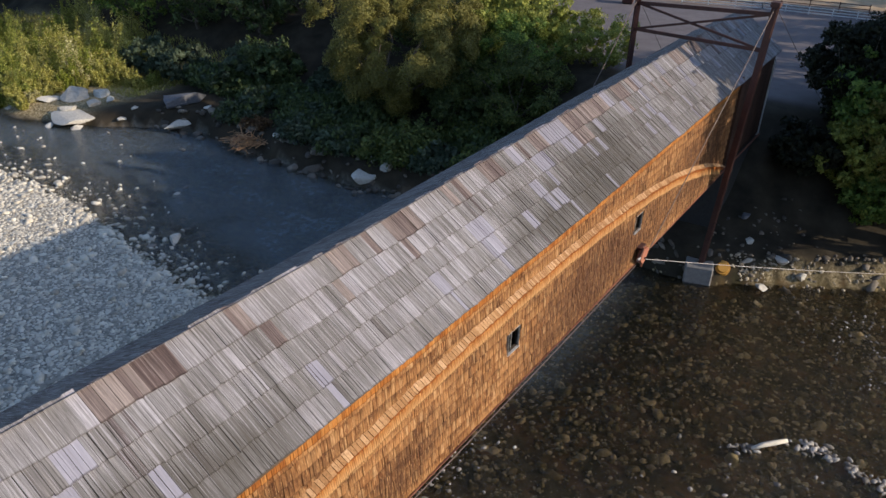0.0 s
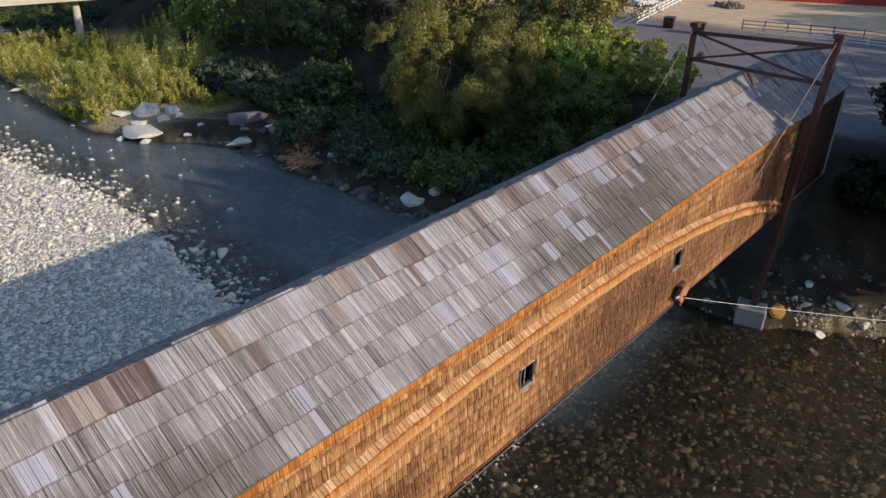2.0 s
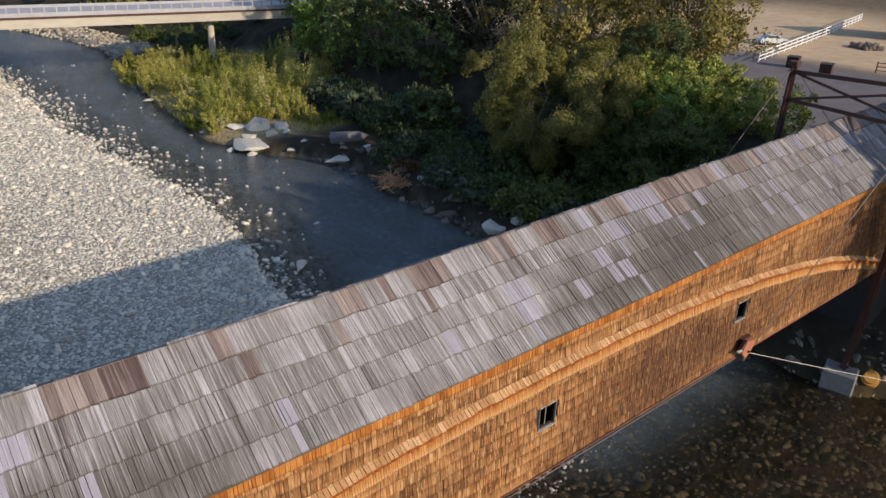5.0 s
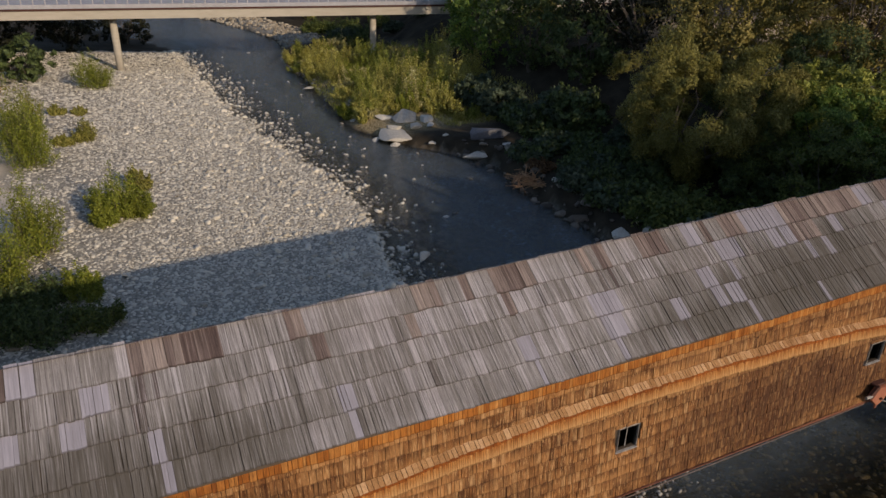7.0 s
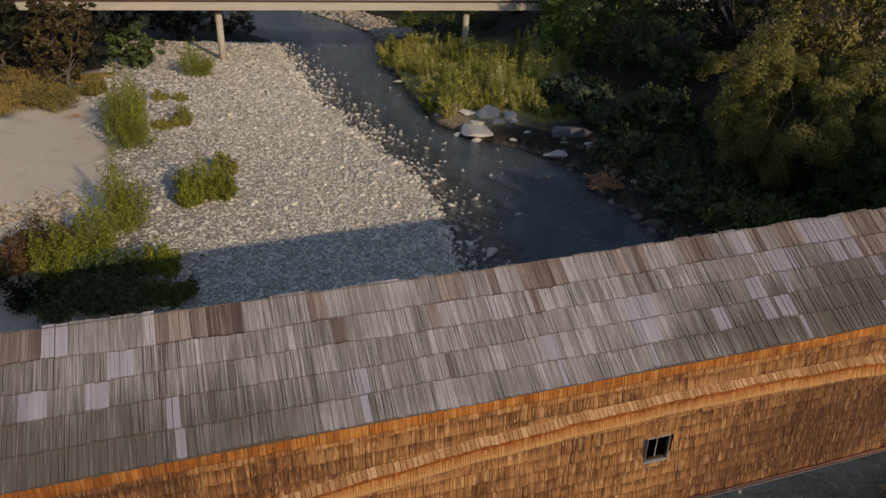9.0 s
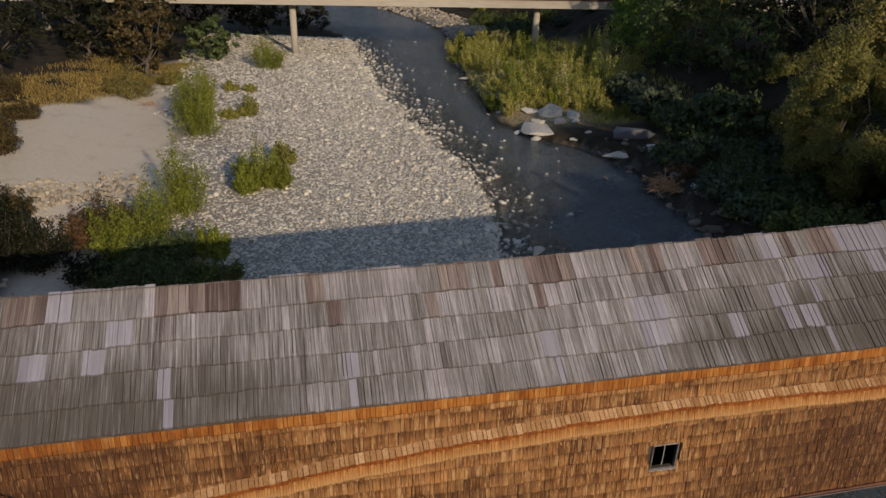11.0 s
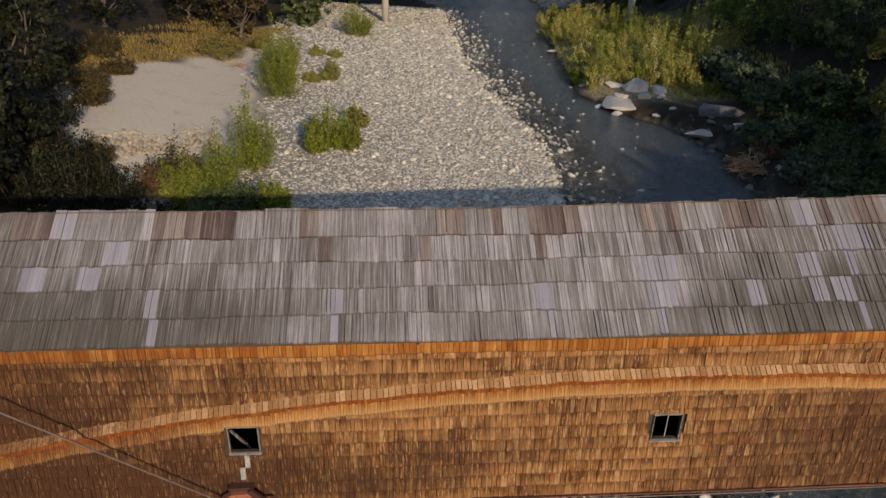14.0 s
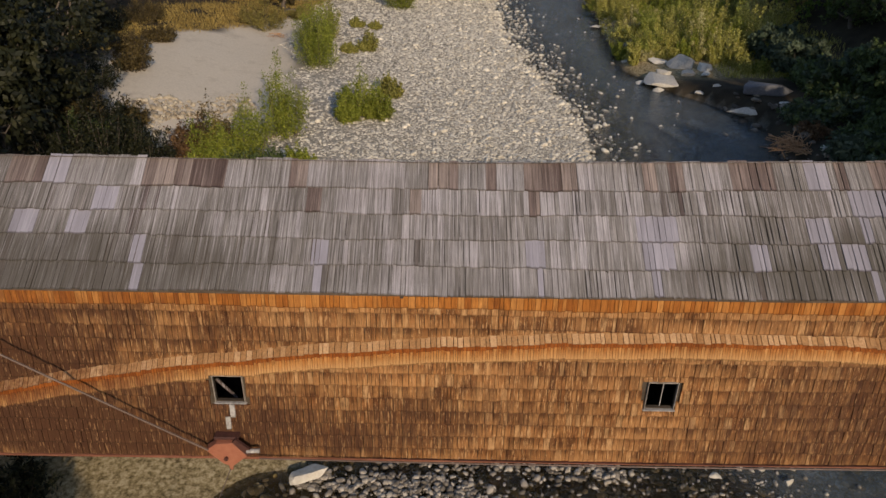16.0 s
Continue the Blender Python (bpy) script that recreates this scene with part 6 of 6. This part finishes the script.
grass("dry_grass", "dry golden grass at the edge of the sandy bank", 80000, -56, -22, 56, 96, lambda x, y: (rng.random(len(x)) < 0.9 * smooth(lerp(SAND_EDGE, y) + 1.0 - x, 0, 2.5) * (1 - smooth(lerp(SAND_EDGE, y) - x, 7, 15))) & (wobble(x, y, 0.8) + rng.normal(0, 0.3, len(x)) > -0.5), 0.26, M_GRASS)
grass("bench_grass", "low yellow-green grass at the foot of the willows", 18000, 15, 38, 59, 110, lambda x, y: (x > lerp(SHORE_R, y) + 0.2) & ((y > 68) | (x > 24)), 0.5, M_WILLOW)

# ---------- the concrete road bridge upstream ----------
RB = empty("road_bridge", "pale concrete road bridge crossing the river upstream", "bridge", (0, 101.5, 8.3))
RDIR = Vector((1, -0.15, 0)).normalized()
RNOR = Vector((0.15, 1, 0)).normalized()


def rb_box(name, s0, s1, n0, n1, z0, z1, mat, label="", parent=None):
    bm = bx(s0, s1, n0, n1, z0 - 8.3, z1 - 8.3)
    bmesh.ops.transform(bm, verts=bm.verts, matrix=Matrix(((RDIR.x, RNOR.x, 0, 0), (RDIR.y, RNOR.y, 0, 0), (0, 0, 1, 0), (0, 0, 0, 1))))
    return part(name, bm, mat, parent or RB, label)


rb_box("fascia_girder", -75, 75, 0, 0.5, 8.3, 9.75, M_FASCIA, "pale beige concrete fascia girder")
rb_box("fascia_girder", -75, 75, 8.5, 9.0, 8.3, 9.75, M_FASCIA)
rb_box("deck_slab", -75, 75, -0.25, 9.25, 9.80, 10.05, M_DECK, "grey concrete deck")
# thin dark strip in place of the shadow under the deck edge
rb_box("deck_shadow_strip", -75, 75, -0.14, -0.01, 9.50, 9.78, M_RUST, "dark strip standing in for the shadow of the deck edge")
rb_box("kerb", -75, 75, -0.2, 0.2, 10.05, 10.35, M_DECK)
rb_box("top_rail", -75, 75, -0.12, 0.0, 11.0, 11.1, M_DECK)
for k in range(100):
    rb_box("baluster", -75 + k * 1.5, -74.85 + k * 1.5, -0.1, -0.02, 10.352, 11.0, M_DECK)
rb_box("kerb", -75, 75, 8.8, 9.2, 10.05, 10.35, M_DECK)
rb_box("soffit", -75, 75, 0.6, 8.4, 9.0, 9.7, M_CONC)
for s, n_ in ((-8.5, 2.5), (30.0, 2.5), (66, 2.5), (-46, 2.5)):
    bm = bmesh.new()
    bmesh.ops.create_cone(bm, cap_ends=True, segments=16, radius1=0.55, radius2=0.5, depth=9.4)
    p = RDIR * s + RNOR * n_
    bmesh.ops.transform(bm, verts=bm.verts, matrix=Matrix.Translation((p.x, p.y, -4.4)))
    part("pillar", bm, M_FASCIA, RB, "round pale concrete pillar", True)

# ---------- the yard beyond the bridge ----------
def fence(pts, post_step, rails, h, mat, label, pw=0.14, rw=0.14):
    f = empty("fence", label, "fence", (*pts[0][:2], float(terrain(pts[0][0], pts[0][1]))))
    o = f.location.copy()
    g = lambda p: Vector((p[0], p[1], float(terrain(p[0], p[1]))))
    for p, q in zip(pts[:-1], pts[1:]):
        a, b_ = g(p), g(q)
        n = max(1, round((b_ - a).length / post_step))
        for i in range(n + 1):
            c = g(a.lerp(b_, i / n)) - o
            part("post", bx(c.x - pw / 2, c.x + pw / 2, c.y - pw / 2, c.y + pw / 2, c.z - 0.1, c.z + h, 0.01), mat, f)
        for k in range(rails):
            zz = Vector((0, 0, h * (k + 0.75) / rails - 0.05))
            for i in range(n):
                part("rail", beam(bmesh.new(), g(a.lerp(b_, i / n)) + zz - o, g(a.lerp(b_, (i + 1) / n)) + zz - o, 0.05, rw), mat, f)
    return f


fence([(79, 36.5), (110, 43), (141, 50)], 3.0, 3, 1.45, M_WHITE, "long white-painted board fence beside the car park")
fence([(86, 24.5), (90, 14), (92, 0)], 3.2, 3, 1.4, M_RUST, "dark pipe corral fence at the edge of the yard", 0.12, 0.09)
fence([(84.5, 22), (87, 12), (88.5, -2)], 3.0, 3, 1.0, M_WHITE, "low white pipe rails at the edge of the yard", 0.10, 0.10)


def dumpster(x, y, rot):
    z = float(terrain(x, y))
    d = empty("dumpster", "dark brown steel waste bin standing in the yard", "bin", (x, y, z), "yard bins")
    d.rotation_euler = (0, 0, rot)
    bm = bx(-0.9, 0.9, -0.7, 0.7, 0.12, 1.3, 0.04)
    part("bin_body", bm, M_RUST, d)
    part("lid", bx(-0.94, 0.94, -0.74, 0.74, 1.3, 1.4, 0.03), M_TYRE, d)
    for sx_ in (-0.7, 0.7):
        part("foot", bx(sx_ - 0.08, sx_ + 0.08, -0.6, 0.6, 0, 0.12), M_TYRE, d)


dumpster(79.8, 32.2, 0.3)
dumpster(78.6, 27.4, 0.3)


def car(x, y, rot):
    z = float(terrain(x, y))
    c = empty("car", "silver-white saloon car parked beside the white fence", "car", (x, y, z))
    c.rotation_euler = (0, 0, rot)
    prof = [(-2.3, 0.35), (-2.32, 0.75), (-2.2, 0.98), (-1.5, 1.03), (-0.95, 1.42), (0.35, 1.46), (1.15, 1.0), (2.05, 0.86), (2.28, 0.62), (2.26, 0.33)]
    bm = bmesh.new()
    rows = []
    for s, wdt in ((-1, 0.9), (-0.94, 0.98), (0.94, 0.98), (1, 0.9)):
        rows.append([bm.verts.new((px * (0.985 if abs(s) == 1 else 1), 0.9 * s * (1.0 if pz < 1.1 else 0.82), pz)) for px, pz in prof])
    for r0, r1 in zip(rows[:-1], rows[1:]):
        for i in range(len(prof)):
            j = (i + 1) % len(prof)
            bm.faces.new((r0[i], r0[j], r1[j], r1[i]))
    bm.faces.new(rows[0])
    bm.faces.new(rows[-1][::-1])
    part("body", bm, M_CARPAINT, c)
    for s in (-1, 1):
        vs = [(-1.2, 0.93 * s, 1.06), (0.85, 0.93 * s, 1.06), (0.3, 0.775 * s, 1.4), (-0.85, 0.775 * s, 1.38)]
        link_mesh("side_window", vs + [(v[0], v[1] - 0.02 * s, v[2]) for v in vs], [(0, 1, 2, 3), (7, 6, 5, 4), (0, 4, 5, 1), (1, 5, 6, 2), (2, 6, 7, 3), (3, 7, 4, 0)], M_CARGLASS, c)
        for wx in (-1.4, 1.45):
            wh = part("wheel", rod(bmesh.new(), (wx, 0.72 * s, 0.33), (wx, 0.94 * s, 0.33), 0.33, seg=18), M_TYRE, c)
            part("rim", rod(bmesh.new(), (wx, 0.93 * s, 0.33), (wx, 0.955 * s, 0.33), 0.2, seg=14), M_CARPAINT, wh)
        part("headlight", bx(2.1, 2.27, 0.5 * s - 0.18, 0.5 * s + 0.18, 0.66, 0.78, 0.02), M_WHITE, c)
    link_mesh("windscreen", [(1.1, -0.72, 1.04), (1.1, 0.72, 1.04), (0.42, 0.66, 1.46), (0.42, -0.66, 1.46), (1.12, -0.72, 1.05), (1.12, 0.72, 1.05), (0.44, 0.66, 1.475), (0.44, -0.66, 1.475)], BOXF, M_CARGLASS, c)


car(95.4, 43.6, radians(-32))

# barn
BARN = empty("barn", "dark red board barn behind the dirt yard", "barn", (121, 30, float(terrain(121, 30))))
BARN.rotation_euler = (0, 0, radians(-62))
part("wall", bx(-5.5, 24, 0.0, 9.0, -0.3, 4.2), M_RED, BARN, "dark red vertical boards")
bm = bmesh.new()
f_ = [bm.verts.new(p) for p in ((-6.3, -0.8, 3.9), (-6.3, 4.5, 7.0), (-6.3, 9.8, 3.9), (-6.3, 9.8, 4.1), (-6.3, 4.5, 7.2), (-6.3, -0.8, 4.1))]
g_ = [bm.verts.new((24.8, v.co.y, v.co.z)) for v in f_]
bm.faces.new(f_)
bm.faces.new(g_[::-1])
for i in range(6):
    bm.faces.new((f_[i], g_[i], g_[(i + 1) % 6], f_[(i + 1) % 6]))
part("roof", bm, M_RED, BARN, "red metal roof")
for k in range(29):
    part("batten", bx(-5.4 + k * 1.0, -5.34 + k * 1.0, -0.04, -0.003, 0, 3.9), M_RED, BARN)
sx, sy = scatter(160, 103, 108, 31, 37, lambda x, y: (x - 105.5) ** 2 / 4 + (y - 34) ** 2 / 5 < 1)
stones("rubble_heap", "heap of dark rubble in the dirt yard", sx, sy, terrain(sx, sy) + 0.5 * np.maximum(0, 1 - ((sx - 105.5) ** 2 / 4 + (sy - 34) ** 2 / 5)), rng.uniform(0.25, 0.6, len(sx)), M_BARK, 0.9, "rubble")

# ---------- the nearest shakes and shingles, one by one ----------
for name, mat, pieces in (("shake", M_ROOF, roof_single), ("shingle", M_WALL, wall_single)):
    for pts, own in pieces:
        o = Vector(pts[0])
        ob = link_mesh(name, [Vector(p) - o for p in pts], BOXF, mat, bridge)
        ob.location = o
        tails(ob.data)
        tones(ob.data, [own])
        ob.data.transform(Matrix.Translation(o))
        stain_shade_at(ob.data, STAINS_SHADE if name == "shingle" else ROOF_STAINS)
        ob.data.transform(Matrix.Translation(-o))
# two pale mended shingles under the first window
for x_, z_ in ((-11.10, 8.27), (-11.26, 7.84)):
    o = Vector((x_, -0.07, z_))
    ob = link_mesh("pale_shingle", [Vector(p) - Vector((x_, 0, z_)) for p in wall_slab(x_, 0.13, z_ + 0.40, z_, 0.0, 0.02, 0.03)], BOXF, M_FRAME, bridge, "newer pale shingle below a window")
    ob.location = o
    tails(ob.data)
